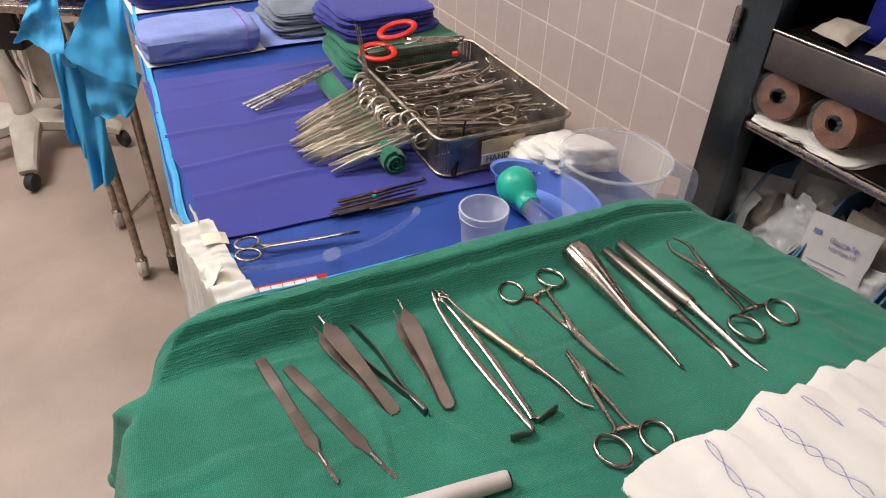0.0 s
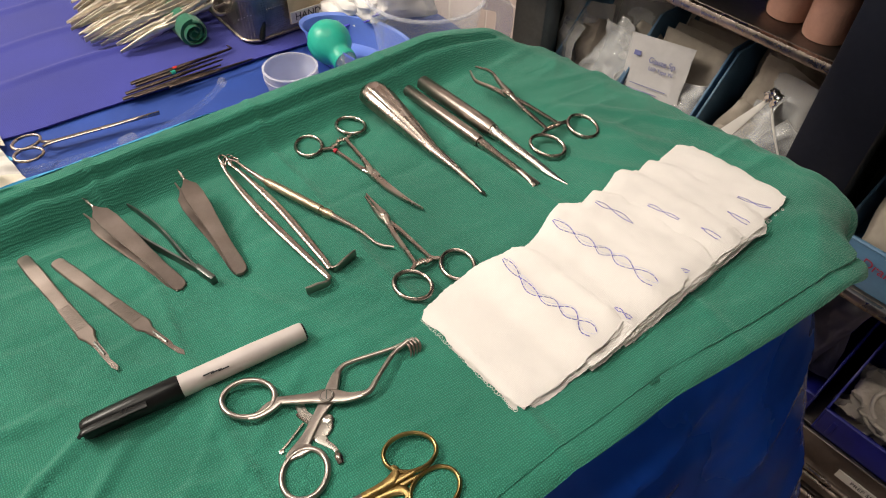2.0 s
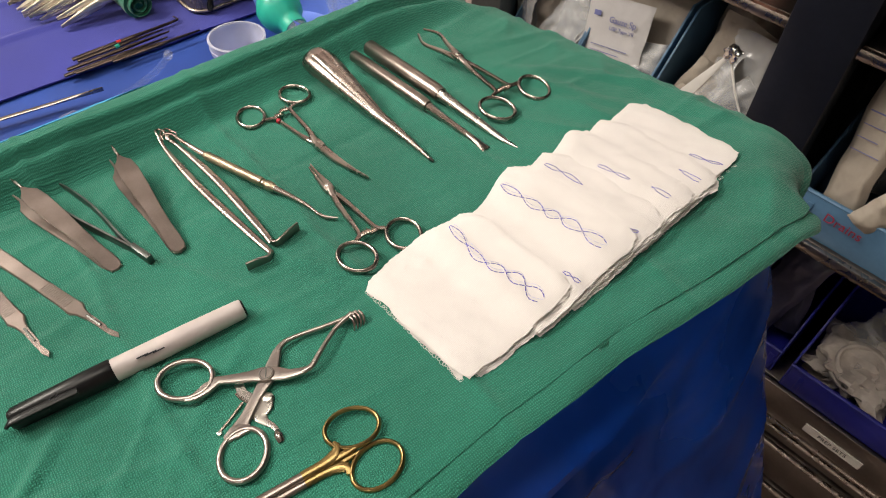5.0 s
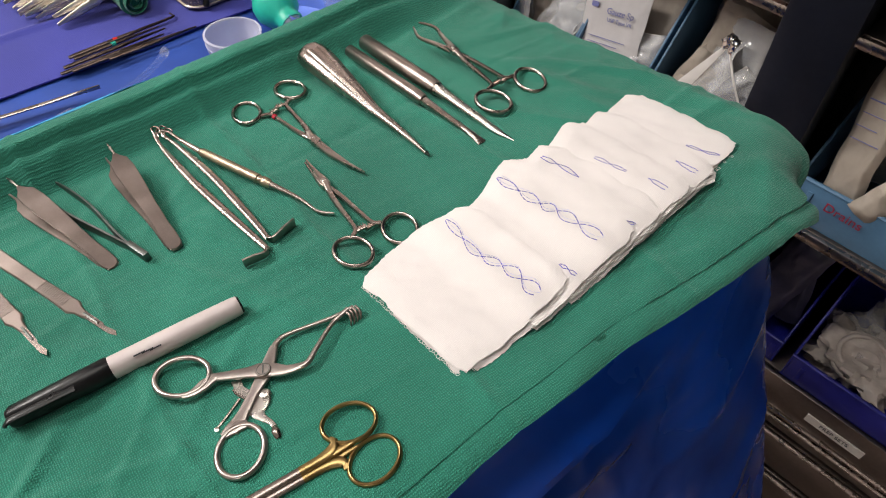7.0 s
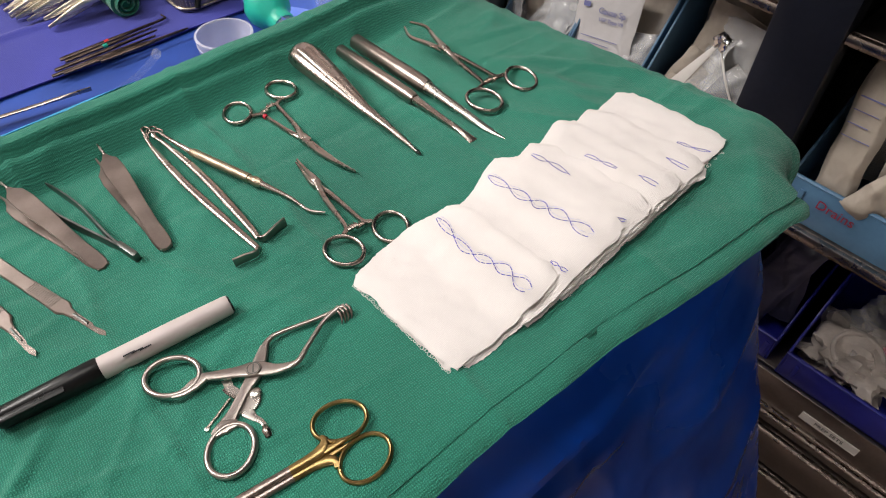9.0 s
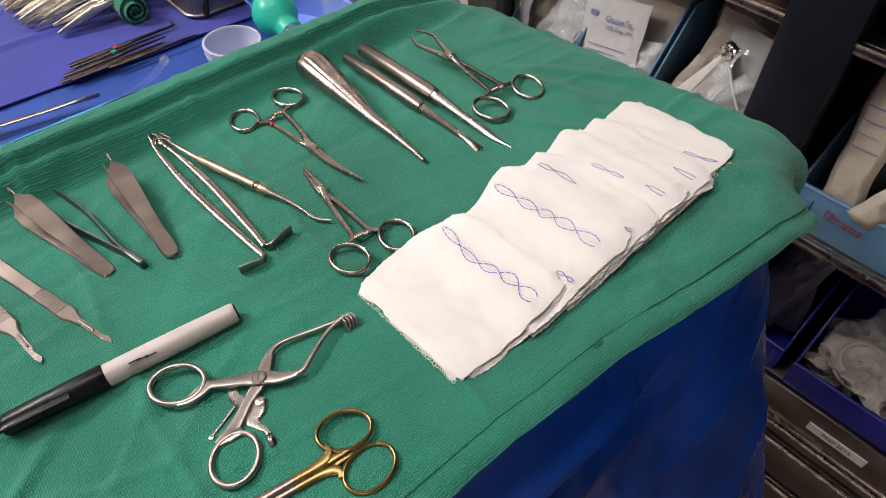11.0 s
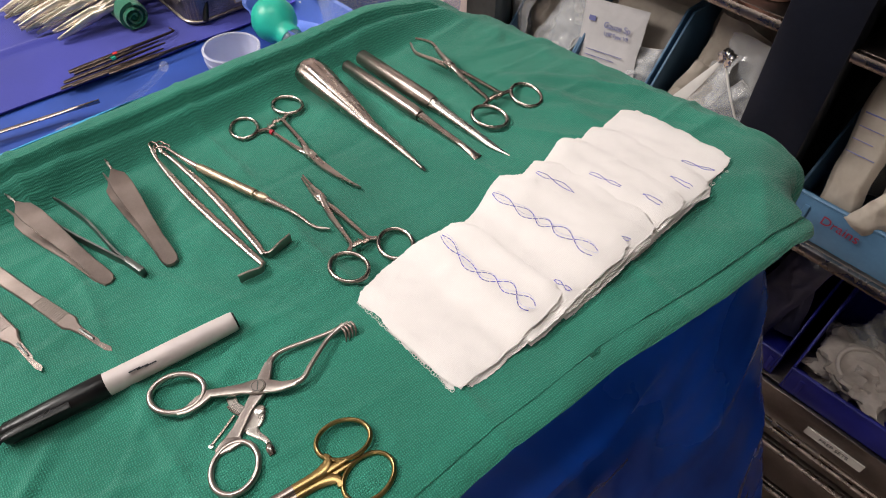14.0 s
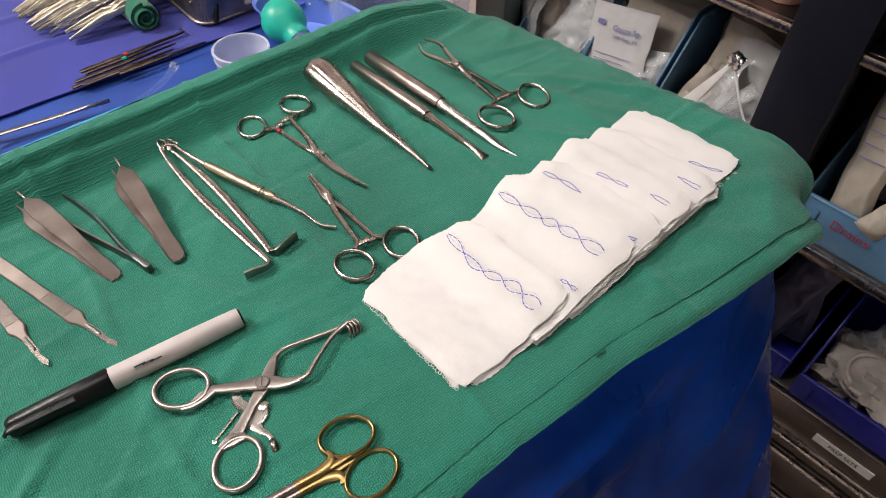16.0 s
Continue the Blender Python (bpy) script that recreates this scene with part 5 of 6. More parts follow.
part("drape", sheet(90, 120, table_drape, 0.001), BLUE_DRAPE, back, "blue non-woven table drape with soft creases")
part("drape_edge", sheet(16, 110, lambda u, v: (inset(0.008 - 0.016 * u + 0.003 * wob(v * 30, 0, 0, 1, 4), TL[0] + 0.25 + (TL[1] - TL[0] - 0.25) * v), TL[0] + 0.25 + (TL[1] - TL[0] - 0.25) * v, 0.0022 - max(0, u - 0.45) ** 1.6 * 0.25 + 0.0015 * wob(u * 3, v * 24, 0, 1, 6)), 0.0008), CYAN, back, "light blue paper edge of the drape")
part("top", box(0.058, 0.565, TL[0] + 0.01, TL[1], -0.03, -0.006, 0.004), STEEL, back)
for x, y in ((0.085, -0.25), (0.55, -0.25), (0.55, 1.6)):
    leg = part("leg", tube([(x, y, -0.03), (x, y, -0.81)], 0.014), STEEL, back)
    part("castor", lathe([(0.0, -0.012), (0.03, -0.012), (0.035, 0), (0.03, 0.012), (0.0, 0.012)], 20, m=pose(x, y, -0.844, 0, 90, 30)), RUBBER, leg)


def T(x, y, z=0.0, rx=0, ry=0, rz=0):
    return TABLE @ pose(x, y, z, rx, ry, rz)


def on_table(a, b, z=0.0, lift=0.0):
    """Between two places on the back table, given in the world; x towards the second."""
    d = Vector((b[0] - a[0], b[1] - a[1], lift))
    return pose(a[0], a[1], 0.882 + z, 0, 0, math.degrees(math.atan2(d.y, d.x))) @ pose(0, 0, 0, 0, -math.degrees(math.atan2(lift, math.hypot(d.x, d.y))), 0)


def cloth(u, v):
    x, y = 0.004 + 0.425 * u, -0.046 + 0.494 * v
    x += 0.012 * wob(y * 3, 0, 0, 3, 2) * (1 if u < 0.02 or u > 0.98 else 0.3) + 0.02 * (1 - v) * (1 - u)
    y += 0.008 * wob(x * 3, 0, 0, 4, 5) * (1 if v < 0.02 or v > 0.98 else 0.3) - 0.02 * u * (1 - v)
    z = 0.0022 + 0.0012 * wob(x, y, 0, 12, 4) + 0.0018 * max(0, wob(x, y, 0, 5, 9))
    for f in (0.06, 0.14, 0.235, 0.33, 0.41):
        z += (0.0024 + 0.003 * wob(x, f, 0, 7, 4)) * math.exp(-((y - f - 0.022 * (x - 0.2) - 0.022 * wob(x, f, 0, 7, 1)) / 0.0055) ** 2)
    return (x, y, max(0.0012, z))


solid("blue_towel", sheet(110, 130, cloth, 0.0016), BLUE_CLOTH, TABLE, "purple-blue cotton towel with pressed creases on the table", "towel")

# wrapped pack, gowns and towels further along
pack = thing("wrapped_pack", T(0.122, 0.575, 0.001, 0, 0, 4), "pale blue wrapped sterile pack with a pink stripe", "wrapped pack", "wrapped packs")
part("wrap", pillow(0.205, 0.13, 0.052, 3.3, 0.07, 16), WRAP, pack)
part("stripe", tube(curve([(0.072, -0.0662, 0.004), (0.074, -0.0645, 0.045), (0.076, -0.04, 0.0535), (0.078, 0.045, 0.0535), (0.078, 0.066, 0.03)], 5), 0.0018, 0.0006, 8, up=(1, 0, 0)), material("pink_stripe", (0.45, 0.12, 0.50), 0.7), pack, "pink printed stripe")
part("flap", sheet(10, 8, lambda u, v: (-0.1 + 0.07 * u, -0.067 - 0.002 * math.sin(3 * u), 0.042 - 0.028 * v * (1 - u)), 0.0008), WRAP, pack)
part("card", box(-0.106, 0.106, -0.06, 0.06, 0.0, 0.0015), WHITE_PAPER, pack, "white card under the pack")
pack2 = thing("wrapped_pack", T(0.16, 0.90, 0.001, 0, 0, 3), "dark blue wrapped pack lying on white paper", "wrapped pack", "wrapped packs")
part("wrap", pillow(0.26, 0.15, 0.05, 7.3, 0.08, 14), BLUE_CLOTH, pack2)
part("card", box(-0.14, 0.135, -0.08, 0.08, 0.0, 0.0015), WHITE_PAPER, pack2)


def fold_stack(name, m, sx, sy, sz, n, mat, label, seed, group="folded cloths"):
    o = thing(name, m, label, "cloth stack", group)
    for k in range(n):
        bm = pillow(sx * (1 - 0.02 * k), sy * (1 - 0.015 * k), sz / n * 1.12, seed + k, 0.06, 12)
        part("fold", bm, mat, o, "", pose(0.004 * math.sin(seed + 2 * k), 0.004 * math.cos(3 * k + seed), sz / n * k, 0, 0, 3 * math.sin(5 * k + seed)))
    return o


fold_stack("folded_gown", T(0.36, 0.64, 0.003, 0, 0, 3), 0.2, 0.17, 0.046, 4, GRAY_CLOTH, "folded gray gown on a light blue sheet", 2)
solid("paper_sheet", sheet(20, 16, lambda u, v: (-0.12 + 0.25 * u, -0.1 + 0.22 * v, 0.0025 + 0.003 * wob(u * 5, v * 5, 0, 1, 3) + 0.01 * max(0, 0.12 - u))), WRAP, T(0.35, 0.63), "light blue unfolded wrapping sheet", "sheet")
fold_stack("green_towels", T(0.435, 0.405, 0.001, 0, 0, -2), 0.215, 0.21, 0.052, 3, TOWEL_PLAIN, "stack of folded green cotton towels", 5)
fold_stack("blue_towels", T(0.42, 0.44, 0.055, 0, 0, 6), 0.19, 0.17, 0.042, 4, BLUE_CLOTH, "stack of folded purple-blue towels on green ones", 8)

# green roll with a row of clamps
gr = thing("green_cloth_roll", T(0.281, 0.012, 0.018, 0, 0, 0), "green cloth roll propping a row of clamps", "cloth roll")
bm, n = bmesh.new(), 26
rings = []
for j in range(n + 1):
    y = 0.31 * j / n
    rings.append([bm.verts.new((0.0165 * (1 + 0.07 * wob(j * 0.6, k * 0.4, 0, 1, 2)) * math.cos(2 * math.pi * k / 24), y, 0.0165 * math.sin(2 * math.pi * k / 24) * (1 + 0.07 * wob(j * 0.5, k * 0.5, 0, 1, 7)))) for k in range(24)])
for a, b in zip(rings, rings[1:]):
    for k in range(24):
        bm.faces.new((a[k], a[(k + 1) % 24], b[(k + 1) % 24], b[k]))
bm.faces.new(rings[0]), bm.faces.new(rings[-1])
part("roll", bm, TOWEL_PLAIN, gr)
spiral = [((0.003 + 0.0125 * t) * math.cos(t * 14), -0.002, (0.003 + 0.0125 * t) * math.sin(t * 14)) for t in [k / 60 for k in range(61)]]
part("rolled_end", tube(spiral, 0.0012, 0.004, 6, up=(0, 1, 0)), TOWEL_PLAIN, gr)

BUNDLE = clamp("bundled_clamp", T(0.185, 0.07, 0.005), 0.135, 0.05, 0.0105, (0.013, 0.0105), "bright steel clamp in a row across a green roll", mat=STEEL_PALE, fat=1.8)
tagged(BUNDLE, group="bundled clamps")


def bundle_pose(k):
    """Along the row: each clamp on edge, points fanned on the towel, rings over the roll."""
    f = k / 18
    jitter = 0.006 * math.sin(7.3 * k)
    ring = Vector((0.302 + 0.008 * f + 0.004 * math.sin(2.2 * k), 0.034 + 0.192 * f, 0.036 + 0.004 * math.sin(4.1 * k)))
    tip = Vector((0.199 - 0.028 * math.sin(math.pi * f) + jitter, 0.044 + 0.137 * f - 0.004 * math.cos(5 * k), 0.007 + 0.005 * (k % 3)))
    d = ring - tip
    return TABLE @ Matrix.Translation(tip) @ pose(0, 0, 0, 0, -math.degrees(math.asin(d.z / d.length)), math.degrees(math.atan2(d.y, d.x))) @ pose(0, 0, 0, 70 + 10 * math.sin(3 * k), 0, 0)


BUNDLE.matrix_basis = bundle_pose(0)
for k in range(1, 19):
    copy_thing(BUNDLE, bundle_pose(k))


def rod(m, length, mat, label, name="steel_rod", r=0.0018, flat=1.0, group="fine rods", end=None):
    o = thing(name, m, label, "instrument", group)
    part("handle", tube(curve([(0, 0, r), (length * 0.05, 0, r), (length * 0.5, 0, r), (length * 0.6, 0, r)], 4), [r * 0.7, r * 1.25, r * 1.25, r], [r * 0.7 * flat, r * flat, r * flat, r * flat], 8), mat, o)
    tip = [(length * 0.6, 0, r), (length * 0.92, 0, r), (length, 0, r)] if not end else [(length * 0.6, 0, r), (length * 0.96, 0, r), (length, end * 0.4, r), (length * 0.995, end, r)]
    part("shaft", tube(curve(tip, 4), [r * 0.9, r * 0.55, r * 0.45], None, 8), mat, o)
    return o


for k in range(4):
    rod(T(0.138 + 0.004 * k, 0.292 - 0.011 * k, 0.005 + 0.0006 * k, 0, -11, 11 + 2.2 * k), 0.16, STEEL if k % 2 else STEEL_BRIGHT, "slender steel forceps leaning on the green roll", "slender_forceps", 0.0022)
for k in range(3):
    rod(T(0.322 + 0.002 * k, 0.20 + 0.012 * k, 0.012, 0, -64 - 2 * k, 88 + 4 * k), 0.12, STEEL_OLD, "long steel probe leaning against the basket", "leaning_probe", 0.0013)
# dark probes beside the towel's edge: start, end, steel, hooked end
for k, (a, b, mat, r, end) in enumerate((((0.183, -0.032), (0.308, -0.028), TARNISHED, 0.0021, 0.010), ((0.186, -0.039), (0.285, -0.037), TARNISHED, 0.0017, None),
                                         ((0.171, -0.050), (0.288, -0.047), TARNISHED, 0.0019, None), ((0.165, -0.056), (0.282, -0.054), TARNISHED, 0.0019, None),
                                         ((0.176, -0.060), (0.270, -0.060), TARNISHED, 0.0017, None), ((0.214, -0.066), (0.316, -0.067), TARNISHED, 0.0022, None))):
    probe = rod(T(*a, 0.004 + 0.0008 * (k % 3), 0, 0, math.degrees(math.atan2(b[1] - a[1], b[0] - a[0]))), math.dist(a, b), mat, "dark thin probe in a small heap on the blue towel", "thin_probe", r, end=end, group="thin probes")
    if k < 2:
        part("band", lathe([(0.0024, 0), (0.0024, 0.005)], 12, m=pose(0.050 - 0.008 * k, 0, r, 0, 90, 0)), (RED, MINT)[k], probe, "coloured marking band")

# long scissors, suction tube and count card at the near end
m = on_table((-0.1585, 0.8015), (-0.290, 0.7515), 0.002)
ls = thing("long_scissors", m, "long slim satin steel scissors", "scissors")
for s in (1, -1):
    z = 0.004 + 0.001 * s
    arm = part("arm", tube(curve([(0, 0.0003 * s, z), (0.05, 0.0014 * s, z), (0.09, 0.0015 * s, z), (0.108, s * 0.0028, z), (0.116, s * 0.0062, z)], 6), [0.001, 0.0026, 0.0026, 0.0022, 0.0017], 0.0016, 8), STEEL, ls)
    part("finger_ring", oval(0.1295, s * 0.0128, 0.0135, 0.0108, -s * 16, z, 0.0016), STEEL, arm)
hose = thing("suction_tube", TABLE, "clear curved plastic suction tube", "tube")
back_inv = TABLE.inverted()
pts = [back_inv @ Vector(p) for p in ((-0.276, 0.7175, 0.888), (-0.235, 0.728, 0.889), (-0.19, 0.748, 0.889), (-0.14, 0.782, 0.889), (-0.112, 0.815, 0.889), (-0.0965, 0.8395, 0.892))]
part("tube", tube(curve(pts, 8), 0.0036, 0.0036, 12), TUBING, hose)
part("connector", lathe([(0.005, 0), (0.0068, 0.002), (0.0068, 0.016), (0.0052, 0.018)], 16, m=Matrix.Translation(pts[2]) @ pose(0, 0, 0, 0, 90, 8)), CLEAR, hose)
part("end", lathe([(0.0036, 0), (0.0048, 0.001), (0.0048, 0.007), (0.0036, 0.009)], 16, m=Matrix.Translation(pts[5]) @ pose(0, 0, 0, 0, 70, 40)), CLEAR, hose)
card = thing("needle_count_card", TABLE @ pose(0.036, -0.166, 0.002, 0, 0, -5), "red-edged white count card with numbered cells", "card")
part("base", box(0, 0.09, -0.07, 0.012, 0.0, 0.005, 0.001), RED_DARK, card)
for k in range(6):
    cell = part("cell", box(0.004 + 0.0125 * k, 0.0155 + 0.0125 * k, -0.014, 0.007, 0.0052, 0.0066, 0.0004), WHITE_PAPER, card)
    if k < 4:
        writing("number", str(10 - k), 0.008, INK_DARK, cell, pose(0.010 + 0.0125 * k, -0.006, 0.0068, 0, 0, 180))

# paper bag taped to the corner
bag = thing("waste_bag", TABLE, "white paper waste bag taped to the table's edge", "paper bag")


def bag_paper(u, v):
    """Paper folded over the table's edge: a short lap on top, the rest hanging, with long upright folds."""
    y, s = -0.008 - 0.185 * u, 0.19 * v
    fold = 0.010 * wob(u * 7, 0.4 * v, 0, 1, 3) + 0.006 * wob(u * 19, v * 1.5, 0, 1, 8) + 0.004 * (abs(wob(u * 4, v * 7, 0, 1, 5)) - 0.2)
    lap, edge = 0.042, 0.020 * u
    if s < lap:
        return (0.030 + edge - s, y, 0.006 + 1.1 * abs(fold) + 0.004 * math.sin(9 * u) - 0.004 * wob(u * 9, v * 14, 0, 1, 2))
    d = s - lap
    return (-0.012 + edge - 0.05 * d + fold * (0.4 + 3 * d) + 0.10 * d * u, y - 0.10 * d * (u - 0.3), 0.010 + 0.4 * abs(fold) - d)


part("body", sheet(70, 44, bag_paper, 0.0006), WHITE_PAPER, bag, "creased white paper body")
for base, tip, wide, seed in (((0.000, -0.022, 0.008), (-0.010, 0.000, 0.026), 0.050, 1.0), ((0.018, -0.030, 0.010), (0.012, -0.010, 0.030), 0.044, 2.0), ((0.006, -0.120, 0.008), (0.024, -0.128, 0.026), 0.050, 3.0)):
    part("torn_corner", sheet(8, 8, lambda u, v: tuple(base[i] * (1 - v) + tip[i] * v + ((u - 0.5) * wide * (1 - 0.8 * v) if i == 1 else 0.003 * wob(u * 3, v * 3, i, 1, seed)) for i in range(3)), 0.0006), WHITE_PAPER, bag, "paper corner standing up")
for y0, turn in ((-0.070, 0.14), (-0.148, 0.10)):
    part("tape_tab", sheet(8, 4, lambda u, v: (0.014 + 0.028 * u, y0 + 0.024 * v + turn * 0.028 * u, 0.0135 - 0.008 * u + 0.003 * math.sin(3 * u)), 0.0005), WHITE_TAPE, bag, "cream tape tab")

# cup, basin, bulb syringe, gauze and jug
cup = thing("specimen_cup", pose(-0.0143, 0.790, 0.8825) @ Matrix.Diagonal((1, 1, 0.8, 1)), "frosted translucent plastic cup", "cup")
part("wall", lathe([(0.0215, 0.0), (0.0225, 0.002), (0.0258, 0.052), (0.0275, 0.054), (0.0277, 0.07), (0.0262, 0.07), (0.0258, 0.056), (0.0242, 0.052), (0.0212, 0.003)], 40, loop=True), FROSTED, cup)
part("rim", lathe([(0.0262, 0.0698), (0.0286, 0.0702), (0.0286, 0.0718), (0.0262, 0.0722)], 40, loop=True), FROSTED, cup)
part("thread", lathe([(0.0276, 0.060), (0.0284, 0.061), (0.0276, 0.062)], 40, loop=True), FROSTED, cup)
part("base", lathe([(0, 0.0012), (0.0214, 0.0012), (0.0214, 0.0025), (0, 0.0025)], 40), FROSTED, cup)


def bean(t, half_l, half_w):
    """The outline of a kidney basin."""
    x, y = half_l * math.cos(t), half_w * math.sin(t)
    return x, y + (-half_w * 0.55 * (1 - (x / half_l) ** 2) * (1 if y < 0 else 0.15)) * (-1)


def kidney(half_l, half_w, h, wall):
    bm, rings = bmesh.new(), []
    for s, z in ((0.78, 0.0), (0.86, 0.003), (0.97, h - 0.002), (1.03, h), (1.035, h - 0.003), (1.0, h - 0.003)):
        rings.append([bm.verts.new((*[c * s for c in bean(2 * math.pi * k / 64, half_l, half_w)], z)) for k in range(64)])
    for a, b in zip(rings, rings[1:]):
        for k in range(64):
            bm.faces.new((a[k], a[(k + 1) % 64], b[(k + 1) % 64], b[k]))
    bm.faces.new(rings[0])
    return bm


solid("kidney_basin", kidney(0.088, 0.05, 0.036, 0.002), KIDNEY, pose(0.058, 0.866, 0.8825, 0, 0, -52), "blue plastic kidney basin holding a bulb syringe", "basin")
bulb = thing("bulb_syringe", pose(0.028, 0.884, 0.912, 0, 0, -63) @ pose(0, 0, 0, 0, 12, 0), "bulb syringe with a mint green bulb and clear barrel", "syringe")
part("bulb", lathe([(0.0, -0.026), (0.010, -0.0245), (0.019, -0.018), (0.0245, -0.008), (0.0255, 0.002), (0.022, 0.013), (0.0155, 0.021), (0.0135, 0.026), (0.0145, 0.032), (0.0135, 0.036)], 36, m=pose(0, 0, 0, 0, 90, 0)), MINT, bulb)
part("barrel", lathe([(0.0128, 0.03), (0.0122, 0.08), (0.004, 0.1), (0.003, 0.12)], 28, m=pose(0, 0, 0, 0, 90, 0)), CLEAR, bulb)
for k, (x, y, rz, sx) in enumerate(((0.058, 0.985, 22, 0.075), (0.074, 0.978, 34, 0.08), (0.092, 0.968, 44, 0.085), (0.110, 0.950, 30, 0.08))):
    g = thing("gauze_sponge", pose(x, y, 0.884 + 0.009 * k, -8, 4 * k, rz), "white gauze sponge with a blue thread tail, in a heap", "gauze sponge", "gauze sponges")
    part("pad", pillow(sx * 1.1, 0.075, 0.034, 11 + k, 0.14, 14), GAUZE, g)
    part("thread_tail", tube(curve([(-sx * 0.45, -0.02, 0.01), (-sx * 0.55, -0.026, 0.007), (-sx * 0.6, -0.022, 0.004)], 4), 0.003, 0.0012, 6), STRAND, g, "blue thread tail")
jug = thing("plastic_jug", pose(0.138, 0.872, 0.8825, 0, 0, -10), "large clear plastic jug with a handle", "jug")
part("wall", lathe([(0.05, 0.0), (0.052, 0.002), (0.066, 0.088), (0.0648, 0.088), (0.0505, 0.003)], 48, loop=True), CLEAR, jug)
part("rim", lathe([(0.0645, 0.087), (0.0685, 0.0875), (0.0685, 0.0895), (0.0645, 0.0902)], 48, loop=True), FROSTED_THIN, jug)
part("base", lathe([(0, 0.001), (0.0505, 0.001), (0.0505, 0.0025), (0, 0.0025)], 48), CLEAR, jug)
part("handle", tube(curve([(0.066, 0, 0.082), (0.082, 0, 0.079), (0.09, 0, 0.07), (0.09, 0, 0.045), (0.085, 0, 0.036), (0.058, 0, 0.036)], 6), 0.010, 0.0022, 10, square=0.6, up=(0, 1, 0)), FROSTED_THIN, jug)

# wire basket heaped with instruments
BX, BY, BH = 0.212, 0.322, 0.058
basket = thing("instrument_basket", T(0.325, -0.036, 0.004), "perforated steel instrument basket heaped with instruments", "basket")


def mesh_material():
    m = material("perforated_steel", (0.34, 0.31, 0.28), 0.4, 1.0, 40, 0.2, 300, 0.1)
    nt = m.node_tree
    b = nt.nodes["Principled BSDF"]
    co, vo, cmp = nt.nodes.new("ShaderNodeTexCoord"), nt.nodes.new("ShaderNodeTexVoronoi"), nt.nodes.new("ShaderNodeMath")
    vo.inputs["Scale"].default_value, vo.inputs["Randomness"].default_value = 340, 0.12
    cmp.operation, cmp.inputs[1].default_value = "GREATER_THAN", 0.36
    nt.links.new(co.outputs["Object"], vo.inputs["Vector"])
    nt.links.new(vo.outputs["Distance"], cmp.inputs[0])
    nt.links.new(cmp.outputs[0], b.inputs["Alpha"])
    return m


PERF = mesh_material()


def round_rect(x0, x1, y0, y1, r, z, n=6):
    pts = []
    for cx, cy, a0 in ((x1 - r, y1 - r, 0), (x0 + r, y1 - r, 90), (x0 + r, y0 + r, 180), (x1 - r, y0 + r, 270)):
        pts += [(cx + r * math.cos(radians(a0 + 90 * k / n)), cy + r * math.sin(radians(a0 + 90 * k / n)), z) for k in range(n + 1)]
    return pts


bm = bmesh.new()
low, high = [[bm.verts.new(p) for p in round_rect(0.004, BX - 0.004, 0.004, BY - 0.004, 0.02, z)] for z in (0.002, BH)]
for k in range(len(low)):
    q = (k + 1) % len(low)
    bm.faces.new((low[k], low[q], high[q], high[k]))
bm.faces.new(low[::-1])
bmesh.ops.subdivide_edges(bm, edges=[e for e in bm.edges if e.calc_length() > 0.05], cuts=2)
part("shell", bm, PERF, basket, "perforated steel sides")
part("rim", tube(round_rect(0, BX, 0, BY, 0.022, BH), 0.0024, 0.0024, 8, True), STEEL_OLD, basket)
part("foot_rail", tube(round_rect(0.004, BX - 0.004, 0.004, BY - 0.004, 0.02, 0.0025), 0.002, 0.002, 8, True), STEEL_OLD, basket)
for y in (0.0,):
    tag = part("name_plate", box(0.06, 0.127, -0.0045, -0.003, 0.014, 0.05, 0.0006), TAN, basket, "tan label plate with a printed strip")
    strip = part("strip", box(0.061, 0.126, -0.0062, -0.0048, 0.016, 0.030), WHITE_PAPER, tag)
    writing("print", "HAND T", 0.0125, INK_DARK, strip, pose(0.09, -0.0066, 0.023, 90, 0, 0))
part("handle", tube(curve([(0.02, BY - 0.004, BH), (0.03, BY - 0.01, BH + 0.012), (BX - 0.03, BY - 0.01, BH + 0.012), (BX - 0.02, BY - 0.004, BH)], 6), 0.002), STEEL, basket)
LOOSE = clamp("loose_clamp", T(0, 0, 0), 0.145, 0.045, 0.016, (0.0125, 0.010), "worn steel clamp heaped in the basket", mat=STEEL_OLD)
tagged(LOOSE, group="heaped clamps")
rnd = random.Random(4)


def heap_pose(z, spin):
    x, y = rnd.uniform(0.06, BX - 0.05), rnd.uniform(0.045, BY - 0.05)
    return T(0.325, -0.036, z) @ pose(x, y, 0, rnd.uniform(-25, 25), rnd.uniform(-7, 7), spin) @ pose(-0.07, 0, 0)


LOOSE.matrix_basis = T(0.34, 0.03, 0.03, 8, -3, 12)
for k in range(22):
    copy_thing(LOOSE, heap_pose(0.012 + 0.0017 * k, rnd.choice((0, 180)) + rnd.uniform(-26, 26)))
for k in range(34):
    rod(heap_pose(0.012 + 0.0013 * k, rnd.choice((0, 180)) + rnd.uniform(-22, 22) + (40 if k % 7 == 0 else 0)), rnd.uniform(0.11, 0.16), (STEEL_OLD, STEEL, STEEL_BRIGHT, STEEL_MATT)[k % 4], "worn steel instrument heaped in the basket", "heaped_instrument", rnd.uniform(0.0018, 0.0034), group="heaped instruments")
for k in range(9):
    m = heap_pose(0.045 + 0.001 * k, rnd.uniform(0, 360))
    solid("steel_ring_handle", oval(0, 0, 0.012, 0.009, 0, 0, 0.0016), STEEL, m, "steel finger ring among heaped instruments", "ring handle", "ring handles")
